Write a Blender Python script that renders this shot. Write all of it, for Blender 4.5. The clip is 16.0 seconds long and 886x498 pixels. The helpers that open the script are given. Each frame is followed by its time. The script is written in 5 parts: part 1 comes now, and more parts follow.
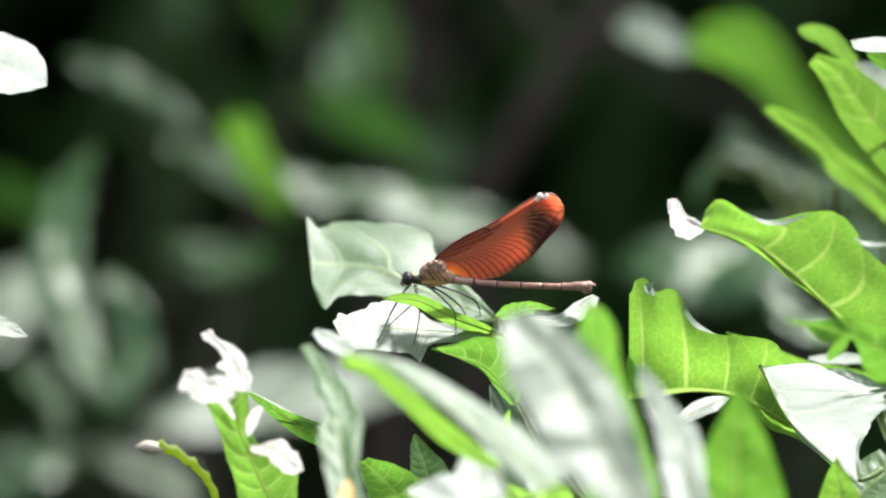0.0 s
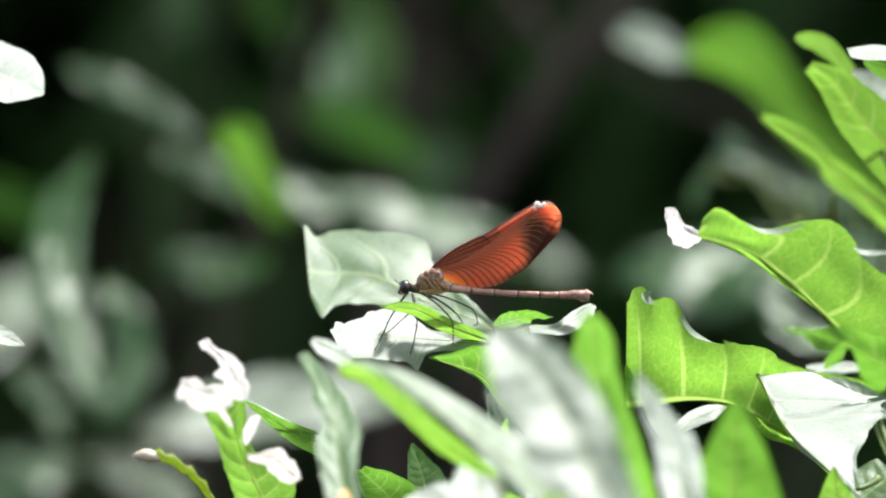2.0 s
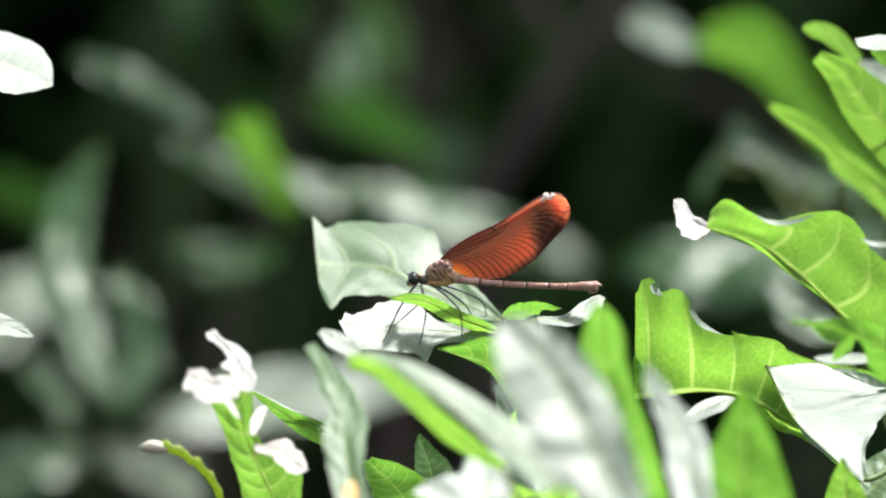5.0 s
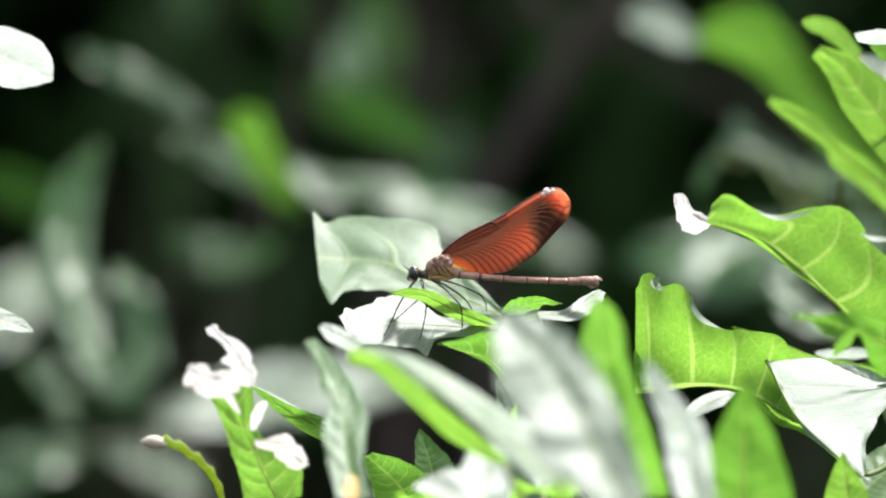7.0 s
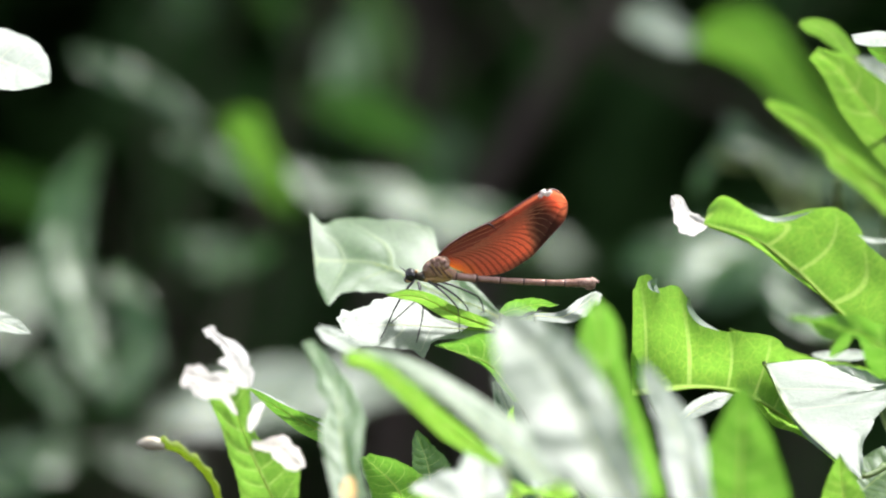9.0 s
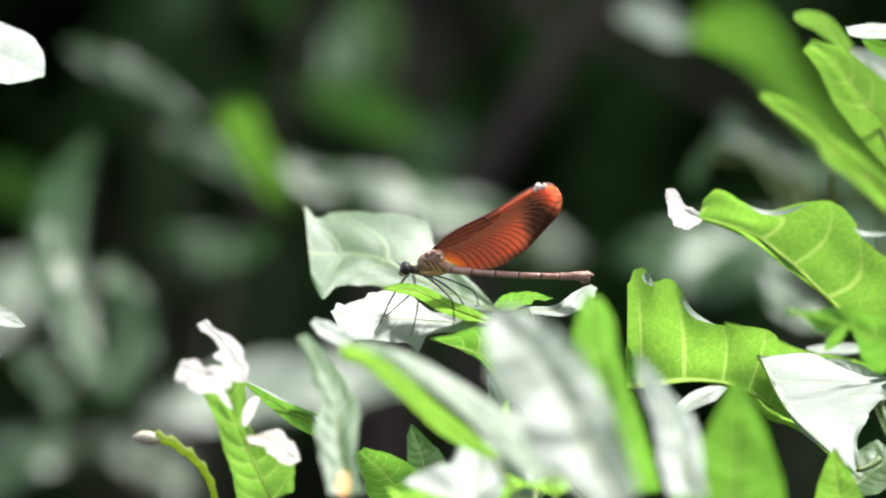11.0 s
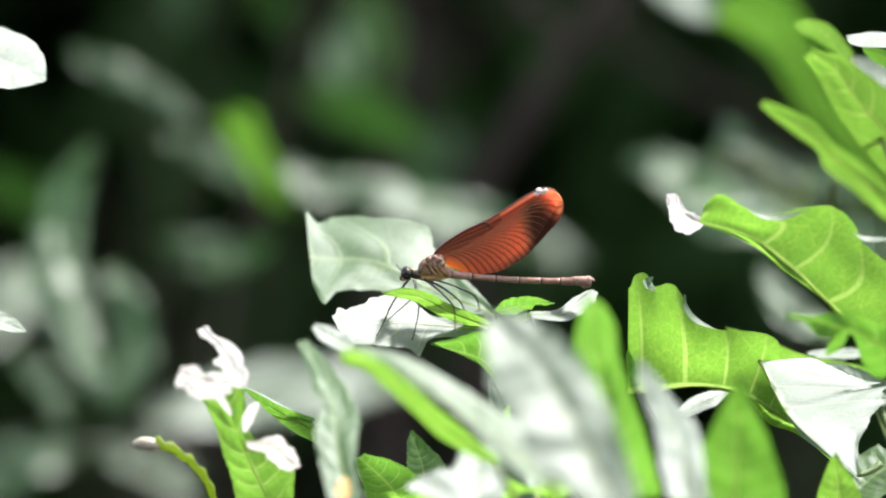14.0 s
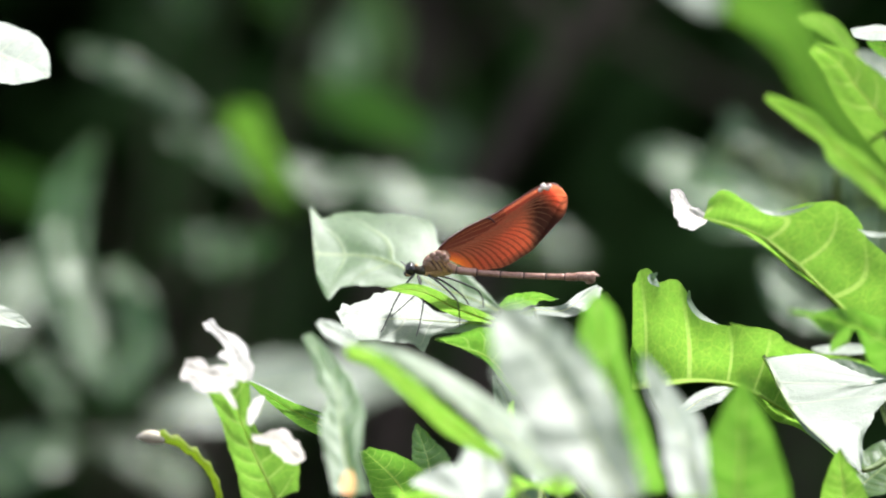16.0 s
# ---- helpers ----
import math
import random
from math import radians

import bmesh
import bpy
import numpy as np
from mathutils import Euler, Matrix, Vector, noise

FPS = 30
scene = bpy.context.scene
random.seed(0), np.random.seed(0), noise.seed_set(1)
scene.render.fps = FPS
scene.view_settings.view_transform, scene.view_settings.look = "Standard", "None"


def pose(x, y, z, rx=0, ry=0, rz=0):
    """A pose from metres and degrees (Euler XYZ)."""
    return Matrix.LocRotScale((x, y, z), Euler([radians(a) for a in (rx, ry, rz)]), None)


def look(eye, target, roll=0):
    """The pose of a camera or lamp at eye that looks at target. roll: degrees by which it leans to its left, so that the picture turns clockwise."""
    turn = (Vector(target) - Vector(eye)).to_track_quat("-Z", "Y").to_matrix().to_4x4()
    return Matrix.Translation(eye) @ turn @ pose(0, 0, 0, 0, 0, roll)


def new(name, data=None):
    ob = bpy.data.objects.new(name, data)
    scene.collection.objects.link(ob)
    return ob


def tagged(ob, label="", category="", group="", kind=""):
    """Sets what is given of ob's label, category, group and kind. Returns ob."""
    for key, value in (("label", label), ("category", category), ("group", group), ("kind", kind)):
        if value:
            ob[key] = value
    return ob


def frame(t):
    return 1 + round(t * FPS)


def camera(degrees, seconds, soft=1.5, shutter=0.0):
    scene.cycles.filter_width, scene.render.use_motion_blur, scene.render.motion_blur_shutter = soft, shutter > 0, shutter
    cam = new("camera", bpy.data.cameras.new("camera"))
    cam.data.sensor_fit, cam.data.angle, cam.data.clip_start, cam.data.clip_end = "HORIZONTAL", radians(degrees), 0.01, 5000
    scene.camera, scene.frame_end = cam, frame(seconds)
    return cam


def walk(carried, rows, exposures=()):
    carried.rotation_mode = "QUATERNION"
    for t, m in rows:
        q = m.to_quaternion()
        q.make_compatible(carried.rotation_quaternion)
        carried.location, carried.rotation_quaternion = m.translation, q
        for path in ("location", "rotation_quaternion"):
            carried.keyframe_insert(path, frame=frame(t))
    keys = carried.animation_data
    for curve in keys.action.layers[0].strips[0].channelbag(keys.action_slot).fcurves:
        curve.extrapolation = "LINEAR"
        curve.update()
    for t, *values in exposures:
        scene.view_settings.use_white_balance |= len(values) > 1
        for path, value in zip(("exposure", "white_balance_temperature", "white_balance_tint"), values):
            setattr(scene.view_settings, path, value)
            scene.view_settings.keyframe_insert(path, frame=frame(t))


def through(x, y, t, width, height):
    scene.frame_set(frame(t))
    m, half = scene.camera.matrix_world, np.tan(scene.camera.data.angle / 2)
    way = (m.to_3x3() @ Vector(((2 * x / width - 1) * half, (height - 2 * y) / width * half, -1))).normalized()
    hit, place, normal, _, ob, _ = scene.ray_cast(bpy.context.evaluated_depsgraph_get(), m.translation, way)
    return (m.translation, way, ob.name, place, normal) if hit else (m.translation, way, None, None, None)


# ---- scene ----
cam = camera(7.0, 16.0, soft=2.1)
cam.data.dof.use_dof = True
cam.data.dof.focus_distance = 1.757
cam.data.dof.aperture_fstop = 8.5
cam.data.dof.aperture_blades = 9
walk(cam, [
    (0.0, pose(0, 0, 1.2, 84.0000, 0, 0.0000)),
    (0.5, pose(0, 0, 1.2, 84.0170, 0, 0.0067)),
    (1.0, pose(0, 0, 1.2, 84.0375, 0, 0.0000)),
    (1.5, pose(0, 0, 1.2, 84.0617, 0, -0.0139)),
    (2.0, pose(0, 0, 1.2, 84.0684, 0, -0.0206)),
    (2.5, pose(0, 0, 1.2, 84.0478, 0, -0.0273)),
    (3.0, pose(0, 0, 1.2, 84.0273, 0, -0.0139)),
    (3.5, pose(0, 0, 1.2, 84.0139, 0, -0.0067)),
    (4.0, pose(0, 0, 1.2, 84.0139, 0, 0.0273)),
    (6.5, pose(0, 0, 1.2, 83.9658, 0, 0.0545)),
    (7.0, pose(0, 0, 1.2, 83.9589, 0, 0.0512)),
    (7.5, pose(0, 0, 1.2, 83.9455, 0, 0.0617)),
    (8.0, pose(0, 0, 1.2, 83.9383, 0, 0.0684)),
    (8.5, pose(0, 0, 1.2, 83.9555, 0, 0.0615)),
    (9.0, pose(0, 0, 1.2, 83.9727, 0, 0.0273)),
    (11.5, pose(0, 0, 1.2, 83.9146, 0, -0.0206)),
    (12.0, pose(0, 0, 1.2, 83.9216, 0, -0.0273)),
    (12.5, pose(0, 0, 1.2, 83.9316, 0, -0.0273)),
    (13.0, pose(0, 0, 1.2, 83.9455, 0, -0.0139)),
    (13.5, pose(0, 0, 1.2, 83.9589, 0, -0.0139)),
    (14.0, pose(0, 0, 1.2, 83.9589, 0, -0.0067)),
    (14.5, pose(0, 0, 1.2, 83.9519, 0, -0.0139)),
    (15.0, pose(0, 0, 1.2, 83.9385, 0, -0.0139)),
    (15.5, pose(0, 0, 1.2, 83.9383, 0, -0.0067)),
    (16.0, pose(0, 0, 1.2, 83.9249, 0, 0.0273)),
], exposures=[(0.0, 1.67), (16.0, 1.67)])

# ---- light: high sun behind and to one side, open sky ----
TO_SUN = Vector((0.38, 0.24, 0.89)).normalized()
world = bpy.data.worlds.new("sky")
scene.world = world
world.use_nodes = True
sky = world.node_tree.nodes.new("ShaderNodeTexSky")
sky.sky_type, sky.sun_disc = "NISHITA", False
sky.sun_elevation = math.asin(TO_SUN.z)
sky.sun_rotation = math.atan2(TO_SUN.x, TO_SUN.y)
sky.air_density, sky.dust_density, sky.ozone_density = 0.7, 2.0, 1.0
back = world.node_tree.nodes["Background"]
back.inputs["Strength"].default_value = 0.15
haze = world.node_tree.nodes.new("ShaderNodeHueSaturation")
haze.inputs["Saturation"].default_value = 0.45
world.node_tree.links.new(sky.outputs[0], haze.inputs["Color"])
world.node_tree.links.new(haze.outputs[0], back.inputs[0])
sun = new("sun", bpy.data.lights.new("sun", "SUN"))
sun.data.energy, sun.data.angle, sun.data.color = 2.6, radians(6), (0.975, 0.975, 0.95)
sun.matrix_world = look(TO_SUN * 30, (0, 0, 0))


# ---- materials ----
def nodes_of(name):
    m = bpy.data.materials.new(name)
    m.use_nodes = True
    t = m.node_tree
    for n in list(t.nodes):
        t.nodes.remove(n)

    def add(kind, **values):
        n = t.nodes.new("ShaderNode" + kind)
        for k, v in values.items():
            if k in n.inputs:
                n.inputs[k].default_value = v
        return n

    def link(a, b, into):
        t.links.new(a, b.inputs[into])

    out = add("OutputMaterial")
    return m, t, add, link, out


def mixed(add, link, fac, a, b, mode="MIX"):
    """A colour mix; a and b are colours or sockets, fac a number or a socket."""
    n = add("Mix")
    n.data_type, n.blend_type = "RGBA", mode
    for value, i in ((fac, 0), (a, 6), (b, 7)):
        if isinstance(value, bpy.types.NodeSocket):
            link(value, n, i)
        else:
            n.inputs[i].default_value = value
    return n.outputs[2]


def ramp(add, link, value, stops):
    n = add("ValToRGB")
    while len(n.color_ramp.elements) < len(stops):
        n.color_ramp.elements.new(0.5)
    for e, (p, c) in zip(n.color_ramp.elements, stops):
        e.position, e.color = p, (*c, 1) if len(c) == 3 else c
    link(value, n, 0)
    return n.outputs[0]


def grey(v):
    return (v, v, v, 1)


def rgb(c, k=1.0):
    return (c[0] * k, c[1] * k, c[2] * k, 1)


def leaf_material(name, top, glow, rough=0.36, through=0.5, net=1.0, scorch=0.0, coat=0.0, blotch=0.35, spec=0.5):
    """Leaf: glossy cuticle over green tissue that lets light through; net: the fine mesh of veins; scorch: brown dead flecks."""
    m, t, add, link, out = nodes_of(name)
    uv = add("UVMap")
    uv.uv_map = "size"
    coord = add("TexCoord")
    large = add("TexNoise", Scale=22.0, Detail=3.0, Roughness=0.6)
    link(coord.outputs["Object"], large, "Vector")
    fine = add("TexNoise", Scale=900.0, Detail=4.0, Roughness=0.65)
    link(coord.outputs["Object"], fine, "Vector")
    cells = add("TexVoronoi", Scale=4.4, Randomness=0.95)
    cells.feature = "DISTANCE_TO_EDGE"
    link(uv.outputs[0], cells, "Vector")
    small = add("TexVoronoi", Scale=9.0, Randomness=0.95)
    small.feature = "DISTANCE_TO_EDGE"
    link(uv.outputs[0], small, "Vector")
    lines = ramp(add, link, cells.outputs["Distance"], [(0.0, (1, 1, 1)), (0.03, (0.5, 0.5, 0.5)), (0.07, (0, 0, 0))])
    lines2 = ramp(add, link, small.outputs["Distance"], [(0.0, (0.5, 0.5, 0.5)), (0.12, (0, 0, 0))])
    both = mixed(add, link, 1.0, lines, lines2, "ADD")
    netfac = add("Math")
    netfac.operation = "MULTIPLY"
    link(both, netfac, 0)
    netfac.inputs[1].default_value = 0.28 * net
    rib = add("UVMap")
    rib.uv_map = "rib"
    rib_xy = add("SeparateXYZ")
    link(rib.outputs[0], rib_xy, 0)
    saw = add("Math")
    saw.operation = "FRACT"
    link(rib_xy.outputs[0], saw, 0)
    veins = ramp(add, link, saw.outputs[0], [(0.0, (1, 1, 1)), (0.035, (0.9, 0.9, 0.9)), (0.06, (0, 0, 0)), (0.94, (0, 0, 0)), (0.965, (0.9, 0.9, 0.9)), (1.0, (1, 1, 1))])
    fade = ramp(add, link, rib_xy.outputs[1], [(0.0, (1, 1, 1)), (0.6, (0.75, 0.75, 0.75)), (0.97, (0.1, 0.1, 0.1))])
    veins = mixed(add, link, 1.0, veins, fade, "MULTIPLY")
    midrib = ramp(add, link, rib_xy.outputs[1], [(0.0, (1, 1, 1)), (0.035, (1, 1, 1)), (0.06, (0, 0, 0))])
    veins = mixed(add, link, 1.0, veins, midrib, "LIGHTEN")
    strong = add("Math")
    strong.operation = "MULTIPLY"
    link(veins, strong, 0)
    strong.inputs[1].default_value = 0.8 * min(net, 1.0)
    patch = ramp(add, link, large.outputs[0], [(0.3, (0, 0, 0)), (0.7, (1, 1, 1))])
    info = add("ObjectInfo")
    vary = add("Math")
    vary.operation = "MULTIPLY"
    link(info.outputs["Random"], vary, 0)
    vary.inputs[1].default_value = 0.35
    base = mixed(add, link, patch, rgb(top, 1 - blotch), rgb(top, 1 + blotch))
    base = mixed(add, link, vary.outputs[0], base, rgb((top[0] * 1.5, top[1] * 1.1, top[2] * 0.8)))
    base = mixed(add, link, netfac.outputs[0], base, rgb((top[0] * 1.9 + 0.01, top[1] * 1.6 + 0.01, top[2] * 1.6)))
    light = mixed(add, link, patch, rgb(glow, 1 - 0.5 * blotch), rgb(glow, 1 + 0.4 * blotch))
    light = mixed(add, link, netfac.outputs[0], light, rgb((min(glow[0] * 2.0, 0.9), min(glow[1] * 1.35, 0.95), glow[2] * 1.9)))
    base = mixed(add, link, strong.outputs[0], base, rgb((top[0] * 2.0 + 0.05, top[1] * 1.5 + 0.05, top[2] * 1.5 + 0.01)))
    light = mixed(add, link, strong.outputs[0], light, rgb((min(glow[0] * 1.9 + 0.1, 0.9), min(glow[1] * 1.3 + 0.1, 0.92), glow[2] * 3.0 + 0.02)))
    grain = ramp(add, link, fine.outputs[0], [(0.35, (0.82, 0.82, 0.82)), (0.65, (1, 1, 1))])
    base = mixed(add, link, 1.0, base, grain, "MULTIPLY")
    light = mixed(add, link, 1.0, light, grain, "MULTIPLY")
    if scorch:
        spots = add("TexNoise", Scale=130.0, Detail=5.0, Roughness=0.7)
        link(coord.outputs["Object"], spots, "Vector")
        where = ramp(add, link, spots.outputs[0], [(0.66 - 0.1 * scorch, (0, 0, 0)), (0.72, (1, 1, 1))])
        base = mixed(add, link, where, base, (0.26, 0.13, 0.04, 1))
        light = mixed(add, link, where, light, (0.22, 0.09, 0.02, 1))
    bump = add("Bump", Strength=0.28, Distance=0.0004)
    height = add("Math")
    height.operation = "SUBTRACT"
    link(fine.outputs[0], height, 0)
    sunk = add("Math")
    sunk.operation = "MULTIPLY_ADD"
    link(veins, sunk, 0)
    sunk.inputs[1].default_value = 0.9
    link(netfac.outputs[0], sunk, 2)
    link(sunk.outputs[0], height, 1)
    link(height.outputs[0], bump, "Height")
    skin = add("BsdfPrincipled", Roughness=rough)
    skin.inputs["Specular IOR Level"].default_value = spec
    skin.inputs["Coat Weight"].default_value = coat
    skin.inputs["Coat Roughness"].default_value = 0.5
    rough_map = ramp(add, link, large.outputs[0], [(0.3, grey(rough * 0.85)), (0.7, grey(min(rough * 1.2, 1.0)))])
    link(rough_map, skin, "Roughness")
    link(base, skin, "Base Color")
    link(bump.outputs[0], skin, "Normal")
    trans = add("BsdfTranslucent")
    link(light, trans, "Color")
    mix = add("MixShader", Fac=through)
    link(skin.outputs[0], mix, 1)
    link(trans.outputs[0], mix, 2)
    link(mix.outputs[0], out, 0)
    return m


def plain_material(name, a, b, rough=0.5, scale=60.0, relief=0.3, depth=0.0005, spec=0.5, metal=0.0, stretch=(1, 1, 1)):
    """Two tones mixed by noise at two scales, with relief."""
    m, t, add, link, out = nodes_of(name)
    coord = add("TexCoord")
    mapping = add("Mapping")
    mapping.inputs["Scale"].default_value = stretch
    link(coord.outputs["Object"], mapping, 0)
    n1 = add("TexNoise", Scale=scale, Detail=5.0, Roughness=0.65)
    n2 = add("TexNoise", Scale=scale * 9, Detail=3.0)
    link(mapping.outputs[0], n1, "Vector")
    link(mapping.outputs[0], n2, "Vector")
    col = mixed(add, link, ramp(add, link, n1.outputs[0], [(0.35, (0, 0, 0)), (0.65, (1, 1, 1))]), rgb(a), rgb(b))
    col = mixed(add, link, 1.0, col, ramp(add, link, n2.outputs[0], [(0.3, (0.7, 0.7, 0.7)), (0.7, (1, 1, 1))]), "MULTIPLY")
    bump = add("Bump", Strength=relief, Distance=depth)
    link(n2.outputs[0], bump, "Height")
    skin = add("BsdfPrincipled", Roughness=rough, Metallic=metal)
    skin.inputs["Specular IOR Level"].default_value = spec
    link(col, skin, "Base Color")
    link(bump.outputs[0], skin, "Normal")
    link(skin.outputs[0], out, 0)
    return m


M = {
    "leaf": leaf_material("leaf_green", (0.055, 0.15, 0.03), (0.20, 0.50, 0.05), 0.42, 0.5, spec=0.6),
    "young": leaf_material("leaf_young", (0.08, 0.18, 0.03), (0.27, 0.58, 0.06), 0.42, 0.55, spec=0.6),
    "waxy": leaf_material("leaf_waxy", (0.05, 0.10, 0.05), (0.14, 0.34, 0.07), 0.54, 0.24, coat=0.34, spec=1.0),
    "glossy": leaf_material("leaf_glossy", (0.05, 0.14, 0.03), (0.20, 0.48, 0.09), 0.50, 0.38, coat=0.26, spec=0.8),
    "worn": leaf_material("leaf_worn", (0.085, 0.18, 0.03), (0.24, 0.53, 0.06), 0.42, 0.55, scorch=0.25, spec=0.6),
    # white put into the colour, for sky sheen on curled lobes and tips
    "skylit": leaf_material("leaf_skylit", (0.46, 0.47, 0.45), (0.49, 0.49, 0.46), 0.5, 0.35, coat=0.1, net=0.4, blotch=0.25),
    "deep": leaf_material("leaf_deep", (0.03, 0.085, 0.02), (0.06, 0.22, 0.025), 0.36, 0.28, coat=0.25, spec=0.85),
    "sheen": leaf_material("leaf_dark_sheen", (0.03, 0.10, 0.018), (0.05, 0.24, 0.02), 0.33, 0.3, coat=0.2, spec=0.8),
    "dim": leaf_material("leaf_dim", (0.045, 0.12, 0.02), (0.13, 0.35, 0.03), 0.45, 0.5, spec=0.4),
    "mid": leaf_material("leaf_mid", (0.04, 0.12, 0.02), (0.17, 0.44, 0.04), 0.42, 0.45, spec=0.6),
    # darker than the other greens: part of the hedge's shade is in the colour
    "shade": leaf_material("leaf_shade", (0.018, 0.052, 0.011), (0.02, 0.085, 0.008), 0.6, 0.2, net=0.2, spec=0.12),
    "vein": leaf_material("leaf_vein", (0.22, 0.30, 0.07), (0.60, 0.76, 0.14), 0.45, 0.6, net=0.0, blotch=0.15),
    "stalk": plain_material("green_stalk", (0.10, 0.17, 0.03), (0.17, 0.22, 0.05), 0.5, 80, stretch=(1, 1, 0.2)),
    "bark": plain_material("brown_bark", (0.034, 0.024, 0.019), (0.07, 0.05, 0.04), 0.85, 30, 0.8, 0.004, 0.3, stretch=(1, 1, 0.25)),
    "twig": plain_material("grey_twig", (0.11, 0.10, 0.085), (0.18, 0.165, 0.14), 0.8, 60, 0.6, 0.001),
    "soil": plain_material("dark_soil", (0.016, 0.012, 0.008), (0.034, 0.026, 0.018), 0.95, 6, 0.9, 0.02, 0.2),
    "bud": plain_material("pale_bud", (0.60, 0.48, 0.34), (0.72, 0.66, 0.52), 0.55, 300),
    "orange": plain_material("withered_orange", (0.70, 0.28, 0.06), (0.74, 0.46, 0.14), 0.5, 200),
    "eye": plain_material("black_eye", (0.010, 0.009, 0.008), (0.030, 0.024, 0.018), 0.16, 900, 0.2, 0.00005, 0.6),
    "face": plain_material("bronze_face", (0.10, 0.075, 0.04), (0.03, 0.025, 0.02), 0.3, 700, 0.3, 0.0001),
    "thorax": plain_material("bronze_thorax", (0.60, 0.34, 0.20), (0.20, 0.10, 0.045), 0.3, 420, 0.3, 0.0001, 0.5),
    "pale": plain_material("ochre_plate", (0.74, 0.46, 0.18), (0.50, 0.27, 0.10), 0.35, 600, 0.3, 0.0001),
    "belly": plain_material("pinkish_brown_abdomen", (0.58, 0.34, 0.27), (0.30, 0.14, 0.09), 0.3, 500, 0.3, 0.0001, 0.6),
    "tail": plain_material("mottled_tail", (0.52, 0.33, 0.25), (0.24, 0.11, 0.08), 0.4, 900, 0.4, 0.0001),
    "ring": plain_material("dark_ring", (0.05, 0.02, 0.016), (0.09, 0.035, 0.03), 0.35, 600),
    "leg": plain_material("black_leg", (0.016, 0.014, 0.014), (0.04, 0.034, 0.034), 0.35, 900, 0.3, 0.0001),
    "spot": leaf_material("white_spot", (0.92, 0.92, 0.90), (0.92, 0.92, 0.90), 0.4, 0.45, net=0.0, blotch=0.03),
}


def wing_material():
    """Rust-red membrane with a dark slanting band before the tip, striped between the veins, that lets light through."""
    m, t, add, link, out = nodes_of("wing_membrane")
    uv, lines = add("UVMap"), add("UVMap")
    uv.uv_map, lines.uv_map = "unit", "rib"
    xy, vein = add("SeparateXYZ"), add("SeparateXYZ")
    link(uv.outputs[0], xy, 0)
    link(lines.outputs[0], vein, 0)
    wobble = add("TexNoise", Scale=7.0, Detail=4.0, Roughness=0.6)
    link(uv.outputs[0], wobble, "Vector")

    def calc(kind, a, b, c=None):
        n = add("Math")
        n.operation = kind
        for i, value in enumerate((a, b) if c is None else (a, b, c)):
            if isinstance(value, bpy.types.NodeSocket):
                link(value, n, i)
            else:
                n.inputs[i].default_value = value
        return n.outputs[0]

    u = calc("MULTIPLY_ADD", wobble.outputs[0], 0.08, calc("ADD", xy.outputs[0], -0.04))
    v = xy.outputs[1]
    step = lambda value, a, b: ramp(add, link, value, [(a, (0, 0, 0)), (b, (1, 1, 1))])
    inner = step(calc("MULTIPLY_ADD", v, -0.06, u), 0.62, 0.72)
    outer = step(calc("MULTIPLY_ADD", v, 0.11, u), 0.88, 0.965)
    lead = step(v, 0.78, 0.92)
    band = calc("MULTIPLY", calc("MULTIPLY", inner, calc("SUBTRACT", 1.0, outer)), calc("SUBTRACT", 1.0, lead))
    hind = calc("MULTIPLY", calc("SUBTRACT", 1.0, step(v, 0.03, 0.16)), step(u, 0.25, 0.5))
    root = calc("MULTIPLY", calc("SUBTRACT", 1.0, step(u, 0.08, 0.26)), calc("SUBTRACT", 1.0, step(v, 0.12, 0.5)))
    red = ramp(add, link, u, [(0.0, (0.50, 0.18, 0.09)), (0.35, (0.58, 0.25, 0.13)), (0.62, (0.74, 0.38, 0.20)), (0.8, (0.60, 0.25, 0.13)), (1.0, (0.62, 0.23, 0.12))])
    col = mixed(add, link, step(v, 0.55, 0.85), red, (0.46, 0.15, 0.09, 1))
    col = mixed(add, link, outer, col, (0.66, 0.24, 0.13, 1))
    col = mixed(add, link, root, col, (0.66, 0.44, 0.12, 1))
    col = mixed(add, link, calc("MULTIPLY", band, 0.93), col, (0.085, 0.034, 0.026, 1))
    col = mixed(add, link, calc("MULTIPLY", hind, 0.75), col, (0.10, 0.04, 0.03, 1))
    gap = calc("PINGPONG", vein.outputs[0], 0.5)
    dark = calc("MULTIPLY", step(gap, 0.26, 0.40), calc("SUBTRACT", 1.0, step(v, 0.55, 0.8)))
    col = mixed(add, link, calc("MULTIPLY", dark, 0.6), col, (0.14, 0.045, 0.028, 1))
    cells = ramp(add, link, calc("PINGPONG", vein.outputs[1], 0.5), [(0.0, (0.62, 0.58, 0.58)), (0.12, (1, 1, 1))])
    col = mixed(add, link, 1.0, col, cells, "MULTIPLY")
    skin = add("BsdfPrincipled", Roughness=0.42)
    skin.inputs["Specular IOR Level"].default_value = 0.25
    link(col, skin, "Base Color")
    trans = add("BsdfTranslucent")
    link(mixed(add, link, 1.0, col, (2.5, 2.45, 2.1, 1), "MULTIPLY"), trans, "Color")
    clear = add("BsdfTransparent", Color=(1.0, 0.75, 0.6, 1))
    mix = add("MixShader", Fac=0.5)
    link(skin.outputs[0], mix, 1)
    link(trans.outputs[0], mix, 2)
    mix2 = add("MixShader", Fac=0.10)
    link(mix.outputs[0], mix2, 1)
    link(clear.outputs[0], mix2, 2)
    link(mix2.outputs[0], out, 0)
    return m


